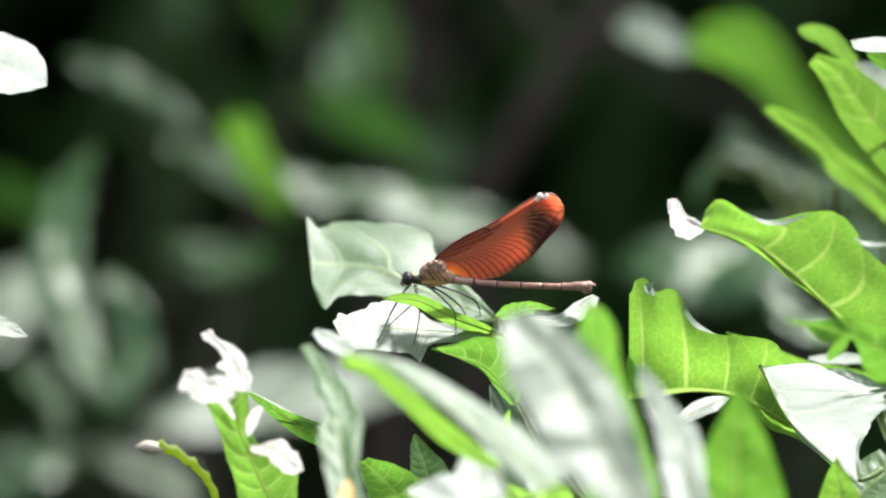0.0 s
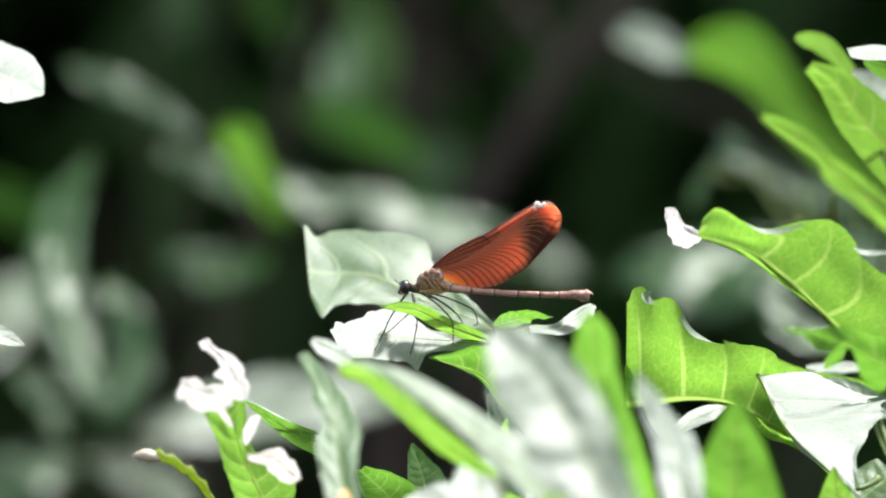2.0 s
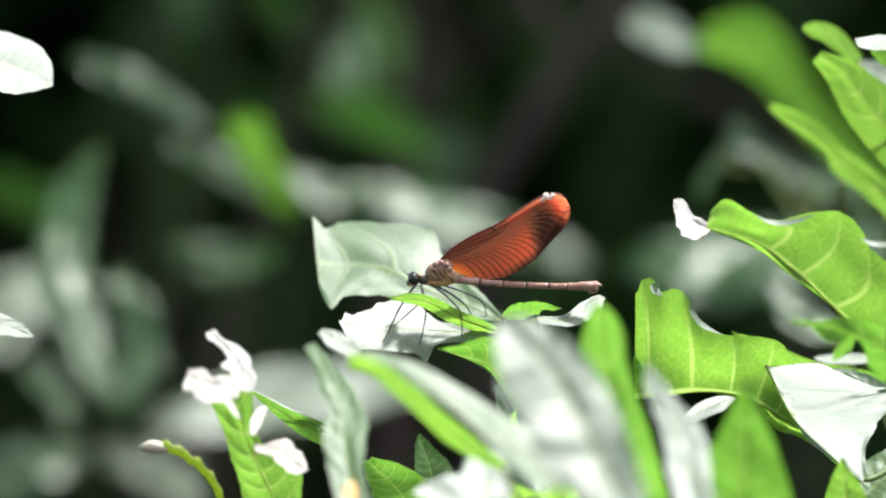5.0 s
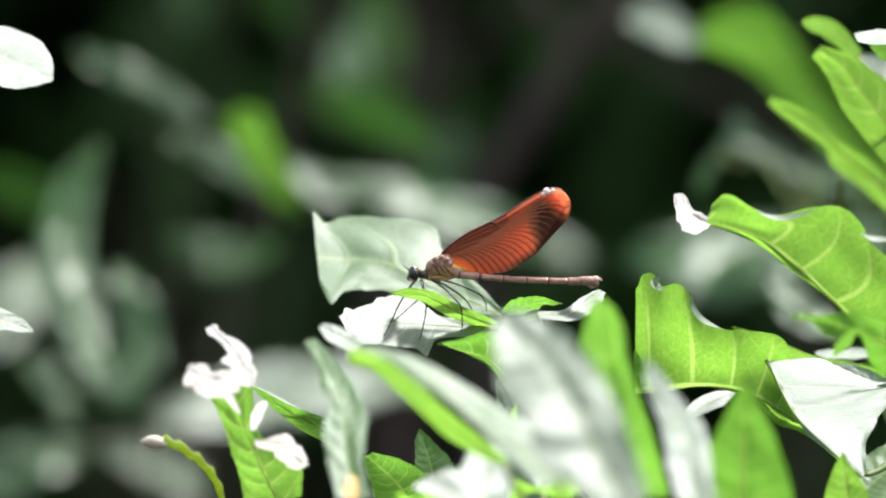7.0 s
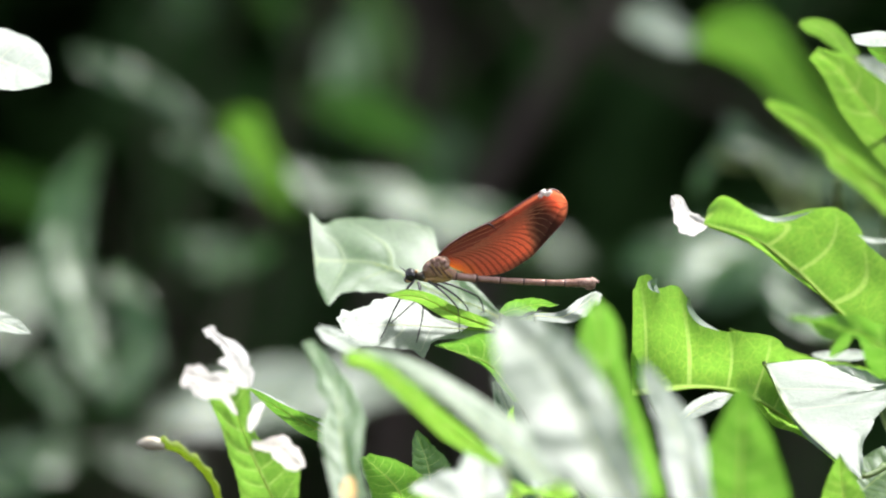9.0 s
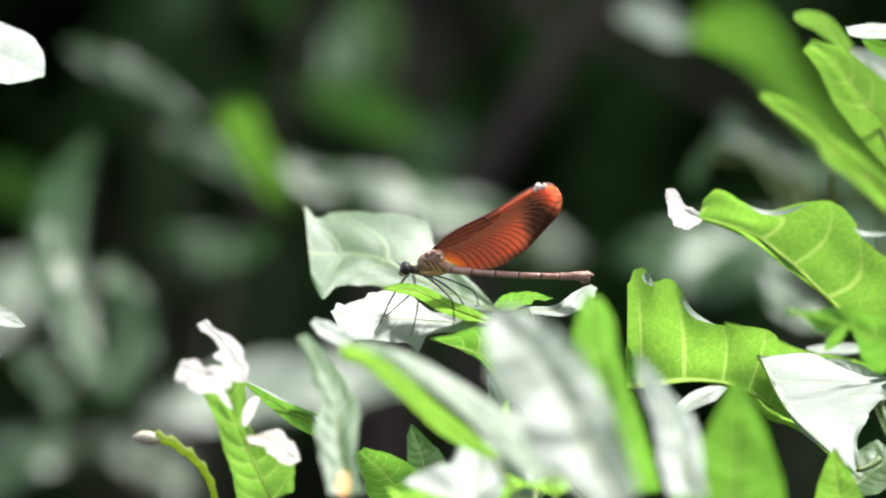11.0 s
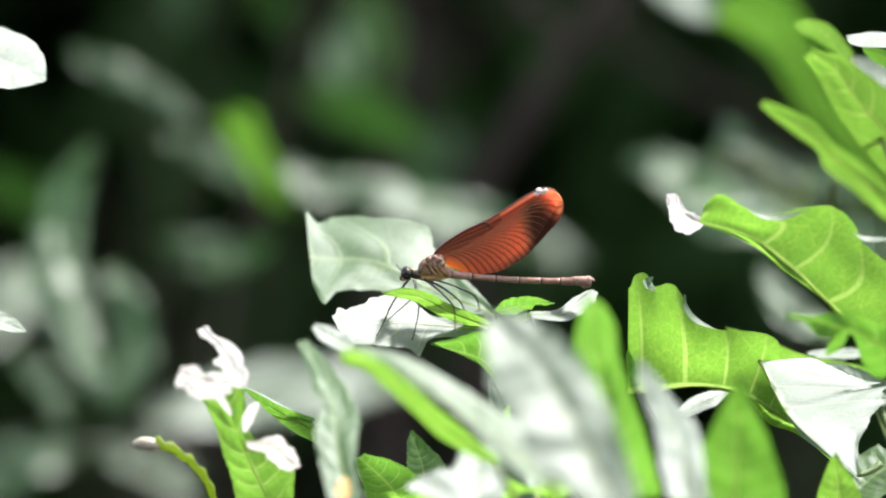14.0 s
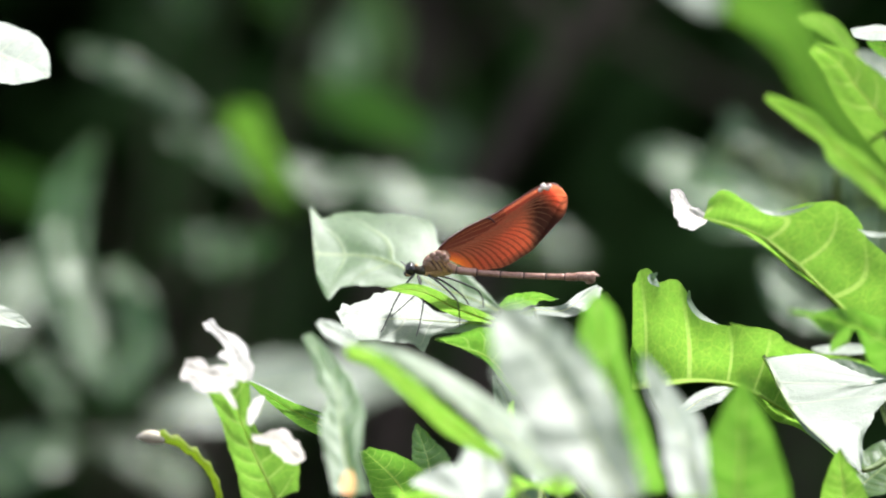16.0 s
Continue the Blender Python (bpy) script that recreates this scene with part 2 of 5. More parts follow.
M["wing"] = wing_material()
M["wing_vein"] = leaf_material("wing_vein", (0.74, 0.35, 0.17), (0.80, 0.41, 0.19), 0.5, 0.5, net=0.0, blotch=0.1)
M["wing_rib"] = plain_material("wing_leading_edge", (0.13, 0.04, 0.03), (0.2, 0.07, 0.05), 0.35, 700)


# ---- mesh helpers ----
def part(name, bm, material, parent, label="", at=None):
    """Links a bmesh as one smooth mesh object under parent."""
    me = bpy.data.meshes.new(name)
    for f in bm.faces:
        f.smooth = True
    bm.to_mesh(me)
    bm.free()
    me.materials.append(material)
    ob = new(name, me)
    ob.parent = parent
    if at is not None:
        ob.location = at
    return tagged(ob, label)


def tube(bm, points, radii, sides=6, cap=True):
    """A tapered tube along points."""
    points = [Vector(p) for p in points]
    rings, ref = [], None
    for i, p in enumerate(points):
        d = (points[min(i + 1, len(points) - 1)] - points[max(i - 1, 0)]).normalized()
        if ref is None:
            ref = d.orthogonal().normalized()
        ref = (ref - d * ref.dot(d)).normalized()
        side = d.cross(ref)
        r = radii[i]
        rings.append([bm.verts.new(p + (ref * math.cos(a) + side * math.sin(a)) * r) for a in [math.tau * k / sides for k in range(sides)]])
    for a, b in zip(rings, rings[1:]):
        for k in range(sides):
            bm.faces.new((a[k], a[(k + 1) % sides], b[(k + 1) % sides], b[k]))
    if cap:
        bm.faces.new(rings[0][::-1])
        bm.faces.new(rings[-1])


def curve_points(a, b, sag, n=9):
    """Points of a bow from a to b whose middle is moved by sag."""
    a, b, sag = Vector(a), Vector(b), Vector(sag)
    return [a.lerp(b, i / n) + sag * 4 * (i / n) * (1 - i / n) for i in range(n + 1)]


def ball(bm, centre, radii, turn=None, seg=16, rings=10):
    """An ellipsoid."""
    m = Matrix.Translation(centre) @ (turn.to_4x4() if turn else Matrix()) @ Matrix.Diagonal((*radii, 1))
    bmesh.ops.create_uvsphere(bm, u_segments=seg, v_segments=rings, radius=1, matrix=m)


def smooth01(x):
    x = min(max(x, 0.0), 1.0)
    return x * x * (3 - 2 * x)


def own_phase(p):
    """A number from 0 to 6.28 that belongs to a place, so that each leaf keeps its shape."""
    return (abs(p[0]) * 917.3 + abs(p[1]) * 533.7 + abs(p[2]) * 761.9) % 6.28



class Blade:
    """The surface of a leaf in its own space (base at the origin): midrib from base to tip, upper side towards face.
    width: over both halves; bend: arch of the midrib in degrees; drop: how far the tip curls to the underside; fold and curl: of the two halves;
    wave: height and number of the margin's ripples; full: where the leaf is widest; blunt: roundness of the tip; tooth: size of the teeth."""

    def __init__(self, base, tip, face, width, bend=20, drop=0, drop_from=0.7, fold=(12, 12), curl=(0, 0), wave=(0.04, 2.5), full=0.42, blunt=0.8,
                 tooth=0.05, teeth=22, quilt=0.02, ribs=8, side=0.0, share=0.5, phase=None, lobe=(0, 1, 0), crumple=0.03, cap=1.0, twist=0, twist_from=0.75):
        base, tip = Vector(base), Vector(tip)
        span = tip - base
        self.length = L = span.length
        self.x = span.normalized()
        n = Vector(face)
        self.n = (n - self.x * n.dot(self.x)).normalized()
        self.y = self.n.cross(self.x)
        self.width, self.fold, self.curl, self.wave = width, fold, curl, wave
        self.tooth, self.teeth, self.quilt, self.ribs, self.share = tooth, teeth, quilt, ribs, share
        self.twist, self.twist_from = twist, twist_from
        self.phase = own_phase(base) if phase is None else phase
        self.lobe, self.crumple, self.cap = lobe, crumple, cap
        self.a = 0.75
        self.b = self.a * (1 - full) / full * blunt
        top = self.a / (self.a + self.b)
        self.norm = top ** self.a * (1 - top) ** self.b
        steps, self.mid, self.up = 48, [], []
        p, flat = Vector((0, 0)), []
        for i in range(steps + 1):
            u = i / steps
            ang = radians(bend) * (0.5 - u)
            flat.append((p.copy(), ang))
            p = p + Vector((math.cos(ang), math.sin(ang))) / steps
        scale = L / p.length
        lean = math.atan2(p.y, p.x)
        p = Vector((0, 0))
        for i in range(steps + 1):
            u = i / steps
            ang = flat[i][1] - lean - radians(drop) * smooth01((u - drop_from) / (1.001 - drop_from))
            self.mid.append(self.x * p.x + self.n * p.y + self.y * (L * side * 4 * u * (1 - u)))
            self.up.append(self.n * math.cos(ang) - self.x * math.sin(ang))
            p = p + Vector((math.cos(ang), math.sin(ang))) * (scale / steps)

    def rib(self, u, r):
        return u * self.ribs - 1.3 * r ** 1.2

    def half(self, u):
        u = min(max(u, 0.0), 1.0)
        return self.width * 0.5 * min((u ** self.a) * ((1 - u) ** self.b) / self.norm, self.cap)

    def at(self, u, v):
        k = min(max(u, 0), 1) * (len(self.mid) - 1)
        i = min(int(k), len(self.mid) - 2)
        mid = self.mid[i].lerp(self.mid[i + 1], k - i)
        up = self.up[i].lerp(self.up[i + 1], k - i).normalized()
        y = self.y
        if self.twist:
            a = radians(self.twist) * smooth01((u - self.twist_from) / (1.001 - self.twist_from))
            up, y = up * math.cos(a) + y * math.sin(a), y * math.cos(a) - up * math.sin(a)
        s = 0 if v >= 0 else 1
        w = self.half(u) * 2 * (self.share if s == 0 else 1 - self.share)
        r = abs(v)
        w *= 1 + self.lobe[0] * math.cos(math.tau * self.lobe[1] * (u - self.lobe[2]))
        uneven = 0.9 + 1.2 * noise.noise(Vector((u * 7, self.phase, v)))
        w_edge = w * (1 - self.tooth * uneven * ((u * self.teeth + 0.6 * math.sin(u * 23 + self.phase)) % 1.0) * r ** 4)
        ang = radians(self.fold[s])
        out = r * w_edge
        rise = self.curl[s] * w * r * r
        rise += self.wave[0] * self.width * math.sin(math.tau * self.wave[1] * u + self.phase + 2.1 * s) * r * r
        rise += self.quilt * self.width * abs(math.sin(math.pi * self.rib(u, r))) * min(1, 4 * r) * (1 - 0.5 * r)
        rise += self.crumple * self.width * noise.noise(Vector((u * 4 + self.phase, v * 1.7, self.phase)))
        across = y * (1 if v >= 0 else -1)
        return mid + across * (out * math.cos(ang) - rise * math.sin(ang)) + up * (out * math.sin(ang) + rise * math.cos(ang))


class Lamina:
    """A leaf surface along a curved midrib (places in the shoot's world, base first), upper side towards face. plus, minus: half widths in millimetres along
    the midrib, as (share, width); fold: of the two halves, in degrees; rag: unevenness of the margin; sweep: how the side veins lean and arch; the rest as in Blade."""

    def __init__(self, rib, face, plus, minus, fold=(6, 6), wave=(0.02, 2.0), tooth=0.03, teeth=24, quilt=0.02, ribs=7, crumple=0.03, rag=0.03, sweep=(0.5, 0.7)):
        pts = [Vector(p) - Vector(rib[0]) for p in rib]
        ext = [pts[0] * 2 - pts[1]] + pts + [pts[-1] * 2 - pts[-2]]
        fine = []
        for a, b, c, d in zip(ext, ext[1:], ext[2:], ext[3:]):
            for k in range(24):
                t = k / 24
                fine.append(0.5 * (2 * b + (c - a) * t + (2 * a - 5 * b + 4 * c - d) * t * t + (3 * b - a - 3 * c + d) * t ** 3))
        fine.append(pts[-1])
        run = [0.0]
        for a, b in zip(fine, fine[1:]):
            run.append(run[-1] + (b - a).length)
        self.length = run[-1]
        at = np.linspace(0, run[-1], 49)
        axes = [np.interp(at, run, [p[k] for p in fine]) for k in range(3)]
        self.mid = [Vector(p) for p in zip(*axes)]
        self.n = n = Vector(face).normalized()
        self.up, self.across = [], []
        for i in range(49):
            d = (self.mid[min(i + 2, 48)] - self.mid[max(i - 2, 0)]).normalized()
            up = (n - d * n.dot(d)).normalized()
            self.up.append(up)
            self.across.append(up.cross(d))
        self.sides = [tuple(zip(*w)) for w in (plus, minus)]
        self.width = 0.001 * max(max(self.sides[0][1]), max(self.sides[1][1])) * 1.5
        self.fold, self.wave, self.tooth, self.teeth = fold, wave, tooth, teeth
        self.quilt, self.ribs, self.crumple, self.rag, self.sweep = quilt, ribs, crumple, rag, sweep
        self.phase = own_phase(rib[0])

    def rib(self, u, r):
        return u * self.ribs * (1 + 0.06 * math.sin(9 * u + self.phase)) - self.sweep[0] * r - self.sweep[1] * r ** 3

    def half(self, u):
        return 0.0005 * sum(np.interp(u, *s) for s in self.sides)

    def at(self, u, v):
        k = min(max(u, 0), 1) * 48
        i = min(int(k), 47)
        mid = self.mid[i].lerp(self.mid[i + 1], k - i)
        up = self.up[i].lerp(self.up[i + 1], k - i).normalized()
        s = 0 if v >= 0 else 1
        out_dir = self.across[i].lerp(self.across[i + 1], k - i).normalized() * (1 if s == 0 else -1)
        w = 0.001 * (np.interp(u, *self.sides[s]) + np.interp(u - 0.012, *self.sides[s]) + np.interp(u + 0.012, *self.sides[s])) / 3
        r = abs(v)
        uneven = noise.noise(Vector((u * 19, self.phase, 3 * s))) + 0.6 * noise.noise(Vector((u * 47, self.phase + 5, 3 * s)))
        bite = self.tooth * ((u * self.teeth + 0.5 * math.sin(u * 23 + self.phase)) % 1.0)
        w *= 1 + (self.rag * uneven - bite) * r ** 3
        out = w * r
        rise = 0.0
        rise += self.wave[0] * self.width * math.sin(math.tau * self.wave[1] * u + self.phase + 2.1 * s) * r * r
        rise += self.quilt * self.width * abs(math.sin(math.pi * self.rib(u, r))) * min(1, 4 * r) * (1 - 0.5 * r)
        rise += self.crumple * self.width * noise.noise(Vector((u * 4 + self.phase, v * 1.7, self.phase)))
        f = radians(self.fold[s])
        return mid + out_dir * (out * math.cos(f) - rise * math.sin(f)) + up * (out * math.sin(f) + rise * math.cos(f))


def leaf(shoot, base, tip, face, width, mat="leaf", veins=0, grain=(40, 8), stalk="stalk", name="leaf", label="", joint=None, **shape):
    """A leaf with a regular outline on a shoot."""
    return grow(shoot, Blade(base, tip, face, width, **shape), base, mat, veins, grain, stalk, name, label, joint)


def lamina(shoot, rib, face, plus, minus, mat="leaf", veins=0, grain=(48, 10), stalk="stalk", name="leaf", label="", joint=None, **shape):
    """A leaf with a curved midrib and an uneven outline on a shoot."""
    return grow(shoot, Lamina(rib, face, plus, minus, **shape), rib[0], mat, veins, grain, stalk, name, label, joint)


def grow(shoot, blade, base, mat, veins, grain, stalk, name, label, joint):
    """Links a leaf to its shoot: blade, midrib and stalk."""
    nu, nv = grain
    bm = bmesh.new()
    unit, size = bm.loops.layers.uv.new("unit"), bm.loops.layers.uv.new("size")
    rib = bm.loops.layers.uv.new("rib")
    grid = [[bm.verts.new(blade.at(0.004 + 0.992 * i / nu, j / nv)) for j in range(-nv, nv + 1)] for i in range(nu + 1)]
    for i in range(nu):
        for j in range(2 * nv):
            f = bm.faces.new((grid[i][j], grid[i][j + 1], grid[i + 1][j + 1], grid[i + 1][j]))
            for loop, (a, b) in zip(f.loops, ((i, j), (i, j + 1), (i + 1, j + 1), (i + 1, j))):
                uu, vv = a / nu, b / nv - 1
                loop[unit].uv = (uu, vv * 0.5 + 0.5)
                loop[rib].uv = (blade.rib(uu, abs(vv)), abs(vv))
                loop[size].uv = (uu * blade.length * 100, vv * blade.half(uu) * 100)
    bmesh.ops.delete(bm, geom=[v for v in bm.verts if not v.link_faces], context="VERTS")
    origin, above = Vector(base), shoot
    while above:
        origin, above = origin - above.location, above.parent
    ob = part(name, bm, M[mat], shoot, label, origin)
    if veins:
        bm = bmesh.new()
        thick = 0.0075 * blade.length
        tube(bm, [blade.at(i / 24, 0) - blade.up[2 * i] * thick * 0.35 for i in range(25)], [thick * (1 - 0.85 * i / 24) for i in range(25)], 6)
        part("midrib", bm, M["vein"], ob)
    if stalk:
        foot = Vector(joint if joint is not None else shoot["crown"]) - Vector(base)
        bm = bmesh.new()
        r = max(0.0006, 0.011 * blade.length)
        pts = curve_points((0, 0, 0), foot, -blade.n * foot.length * 0.06 + Vector((0, 0, -0.05 * foot.length)), 8)
        tube(bm, pts, [r * (0.9 + 0.5 * i / 8) for i in range(9)], 6)
        part("leaf_stalk", bm, M[stalk], ob)
    return ob


def shoot(label, crown, root, thick=0.003, mat="stalk", group="leafy shoots", category="shrub shoot", lean=(0, 0, 0)):
    """A stem that rises from the ground to its crown; leaves join it there."""
    top = new("leafy_shoot")
    top.location = (root[0], root[1], 0)
    top["crown"] = crown
    bm = bmesh.new()
    a = Vector((0, 0, -0.02))
    b = Vector(crown) - top.location
    tube(bm, curve_points(a, b, lean, 14), [thick * (1.5 - 0.6 * i / 14) for i in range(15)], 8)
    part("stem", bm, M[mat], top)
    return tagged(top, label, category, group)


# ---- ground ----
bm = bmesh.new()
bmesh.ops.create_grid(bm, x_segments=160, y_segments=160, size=400)
for v in bm.verts:
    d = math.hypot(v.co.x, v.co.y)
    v.co *= 0.02 + 0.98 * (d / 400) ** 1.5 if d else 1
    v.co.z = 0.03 * noise.noise(v.co * 1.7) * min(1, 20 / (1 + d)) - 0.02
ground = part("ground", bm, M["soil"], None)
tagged(ground, "dark bare soil under the shrubs", "ground", kind="structure")

# ---- shoot with the perch ----
perch = shoot("sunlit leafy shoot whose glossy leaf carries a damselfly", (0.0468, 1.7695, 0.9399), (0.0490, 1.7986, 0.9299), lean=(0.02, 0.05, 0))
perch_leaf = lamina(perch, ((0.0112, 1.7560, 0.9945), (-0.0115, 1.7500, 0.9966), (-0.0255, 1.7440, 0.9962)), (0.2198, -0.5594, 0.7992),
    ((0.007, 1.3), (0.218, 3.8), (0.372, 5.1), (0.428, 6.4), (0.484, 11.5), (0.528, 12.3), (0.544, 9.8), (0.588, 8.9), (0.756, 8.1), (0.951, 6.8), (1, 2.4), (1, 5.6)),
    ((0, 0.0), (0.187, 2.0), (0.33, 3.0), (0.375, 4.0), (0.452, 8.3), (0.542, 9.9), (0.6, 9.8), (0.708, 9.1), (0.743, 7.2), (0.851, 6.4), (0.89, 5.3), (0.91, 7.5), (0.91, 6.0), (0.933, 7.2), (0.967, 4.5)),
    "waxy", veins=7, grain=(90, 14), name="perch_leaf", label="ragged glossy leaf whitened by sky light", fold=(2, 2), quilt=0.006, ribs=5, crumple=0.012, rag=0.05, wave=(0.01, 2))
lamina(perch, ((0.0167, 1.7600, 0.9929), (0.0022, 1.7486, 0.9995), (-0.0060, 1.7410, 1.0044), (-0.0147, 1.7371, 1.0055)), (-0.2035, 0.6717, 0.7124),
    ((0.00963, 0.9), (0.332, 2.0), (0.648, 2.1), (0.883, 1.9), (1, 0.0)),
    ((0, 1.2), (0.255, 3.4), (0.571, 3.1), (0.842, 2.8), (1, 0.0)),
    "young", veins=5, fold=(6, 14), label="young leaf lit through, under the damselfly")
lamina(perch, ((0.0174, 1.7272, 0.9809), (0.0116, 1.7235, 0.9888), (0.0083, 1.7224, 0.9915), (0.0022, 1.7221, 0.9933), (-0.0028, 1.7217, 0.9950)), (0.101, 0.8687, 0.4849),
    ((0.0104, 1.5), (0.319, 7.6), (0.527, 8.8), (0.678, 6.4), (0.863, 2.9), (1, 0.0)),
    ((0, 1.3), (0.25, 1.7), (0.513, 1.3), (0.761, 0.5), (1, 0.0)),
    "leaf", veins=5, fold=(4, 4), crumple=0.05, label="underside of a young leaf with a pale midrib")
lamina(perch, ((0.0135, 1.7907, 0.9933), (-0.0090, 1.7975, 1.0027), (-0.0203, 1.8001, 1.0067), (-0.0333, 1.7987, 1.0074)), (0.1103, -0.6616, 0.7417),
    ((2.3e-15, 0.0), (0.181, 6.1), (0.427, 7.8), (0.58, 8.7), (0.672, 11.4), (0.82, 12.2), (0.89, 12.8), (0.922, 15.1), (0.956, 18.5), (0.979, 13.9), (1, 7.2)),
    ((0.00366, 1.2), (0.222, 6.7), (0.443, 12.3), (0.552, 19.0), (0.649, 17.8), (0.744, 15.6), (0.78, 16.4), (0.86, 15.8), (0.923, 13.1), (0.943, 13.5), (0.978, 16.8)),
    "glossy", veins=6, grain=(90, 16), fold=(6, -4), quilt=0.007, ribs=5, crumple=0.035, rag=0.02, label="broad pale leaf standing behind the damselfly")
lamina(perch, ((0.0132, 1.7575, 0.9985), (0.0201, 1.7544, 1.0008), (0.0275, 1.7540, 1.0011)), (0, 0.6, 0.8),
    ((0, 2.4), (0.206, 4.2), (0.608, 3.3), (0.672, 1.0), (0.759, 0.7), (0.851, 2.0), (1, 0.0)),
    ((0.0246, 1.1), (0.231, 3.2), (0.402, 3.9), (0.626, 3.0), (0.813, 1.6), (1, 0.0)),
    "leaf", veins=4, rag=0.12, tooth=0.1, teeth=9, joint=(0.0163, 1.7900, 0.9837), label="small notched green leaf")
lamina(perch, ((0.0167, 1.7555, 0.9962), (0.0215, 1.7524, 0.9985), (0.0250, 1.7511, 0.9995)), (0, 0.6, 0.8),
    ((0, 1.6), (0.3, 2.2), (0.677, 1.2), (0.808, 1.5), (1, 0.0)),
    ((0.0376, 0.8), (0.464, 1.0), (0.831, 0.7), (1, 0.0)),
    "young", rag=0.2, joint=(0.0163, 1.7900, 0.9837))
lamina(perch, ((0.0214, 1.7450, 0.9994), (0.0283, 1.7479, 0.9990), (0.0332, 1.7533, 1.0013), (0.0370, 1.7584, 1.0038)), (0.2789, -0.5778, 0.7671),
    ((0.0128, 1.0), (0.364, 1.5), (0.692, 1.9), (0.901, 1.1), (1, 0.4)),
    ((0, 1.7), (0.287, 2.4), (0.582, 3.6), (0.822, 3.1), (0.967, 1.5)),
    "waxy", veins=4, rag=0.05, tooth=0.08, teeth=12, wave=(0.02, 2), quilt=0.01, label="small white-lit leaf under the abdomen")
lamina(perch, ((0.0382, 1.6100, 0.9723), (0.0374, 1.5978, 0.9930), (0.0344, 1.5884, 1.0093), (0.0325, 1.5809, 1.0222)), (0.0506, 0.8608, 0.5064),
    ((0, 11.4), (0.299, 8.1), (0.509, 5.3), (0.707, 4.7), (0.854, 5.2), (0.952, 3.2), (1, 0.6)),
    ((0, 6.5), (0.48, 6.6), (0.783, 5.5), (0.921, 2.9), (0.999, 0.4)),
    "leaf", veins=7, fold=(6, 10), wave=(0.06, 1.5), crumple=0.06)
lamina(perch, ((-0.0209, 1.6750, 0.9995), (-0.0255, 1.6764, 1.0020), (-0.0300, 1.6778, 1.0044)), (0.2491, -0.5779, 0.7772),
    ((0, 3.5), (0.338, 3.9), (0.691, 3.5), (0.978, 1.3)),
    ((0.0221, 1.7), (0.435, 2.8), (0.783, 2.4), (1, 1.0)),
    "waxy", stalk=None, rag=0.06)
lamina(perch, ((0.0240, 1.7300, 0.9553), (0.0166, 1.7456, 0.9725), (0.0119, 1.7547, 0.9824)), (-0.307, -0.7675, 0.5628),
    ((0.000817, 8.2), (0.497, 6.9), (1, 0.7)),
    ((0, 8.4), (0.474, 6.3), (0.998, 0.7)),
    "deep", veins=6)
lamina(perch, ((0.0163, 1.7100, 0.9744), (0.0153, 1.7062, 0.9797), (0.0158, 1.7039, 0.9827)), (0.0995, 0.796, 0.597),
    ((0.00425, 0.4), (0.158, 0.8), (0.408, 0.9), (0.685, 0.8), (0.893, 0.4), (1, 0.0)),
    ((0, 0.4), (0.126, 0.8), (0.368, 1.0), (0.692, 0.8), (0.897, 0.4), (1, 0.0)),
    "young")

# ---- shoot with large wavy leaves ----
right = shoot("sunlit leafy shoot with large wavy leaves", (0.1201, 1.7408, 0.9538), (0.1291, 1.7889, 0.9327), lean=(0.02, 0.03, 0))
wavy = lamina(right, ((0.1106, 1.7238, 0.9849), (0.0967, 1.7195, 1.0004), (0.0898, 1.7175, 1.0074), (0.0816, 1.7153, 1.0151), (0.0734, 1.7133, 1.0214), (0.0608, 1.7115, 1.0254)), (-0.2006, 0.9025, 0.3811),
    ((0.013, 16.4), (0.218, 19.1), (0.336, 19.1), (0.4, 16.9), (0.486, 16.4), (0.573, 18.3), (0.623, 18.6), (0.675, 17.4), (0.712, 14.7), (0.739, 11.9), (0.765, 8.6), (0.798, 6.6), (0.828, 6.7), (0.872, 7.0), (0.928, 8.4), (0.966, 8.0), (0.993, 6.1), (1, 1.5)),
    ((0, 0.6), (0.202, 0.7), (0.465, 0.6), (0.64, 1.5), (0.798, 2.0), (0.901, 1.4), (0.97, 0.8), (1, 0.3)),
    "young", veins=6, grain=(90, 18), fold=(0, 4), quilt=0.02, ribs=5, crumple=0.05, sweep=(-0.5, 1.0), tooth=0.012, teeth=40, label="large wavy leaf seen from below, glowing with light")
# turned-up tip: its sheen is painted as a white base colour
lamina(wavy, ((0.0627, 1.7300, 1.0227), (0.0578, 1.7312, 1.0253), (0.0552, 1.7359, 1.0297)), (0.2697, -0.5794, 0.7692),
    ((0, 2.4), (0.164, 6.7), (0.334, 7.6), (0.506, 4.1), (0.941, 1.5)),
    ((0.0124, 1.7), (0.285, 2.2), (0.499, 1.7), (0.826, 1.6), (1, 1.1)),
    "skylit", name="leaf_lobe", stalk=None, rag=0.06, tooth=0.12, teeth=6, crumple=0.04, label="turned-up tip of the leaf, coloured white for sky sheen")
lamina(wavy, ((0.0720, 1.7060, 1.0290), (0.0751, 1.7063, 1.0274), (0.0784, 1.7065, 1.0268), (0.0824, 1.7067, 1.0273), (0.0875, 1.7068, 1.0291)), (0.2697, -0.5794, 0.7692),
    ((0, 0.0), (0.306, 0.7), (0.604, 0.9), (1, 0.0)),
    ((0, 0.0), (0.297, 0.9), (0.599, 0.8), (1, 0.0)),
    "waxy", name="rolled_edge", stalk=None, quilt=0, crumple=0.02, label="white-lit rolled edge of the leaf")
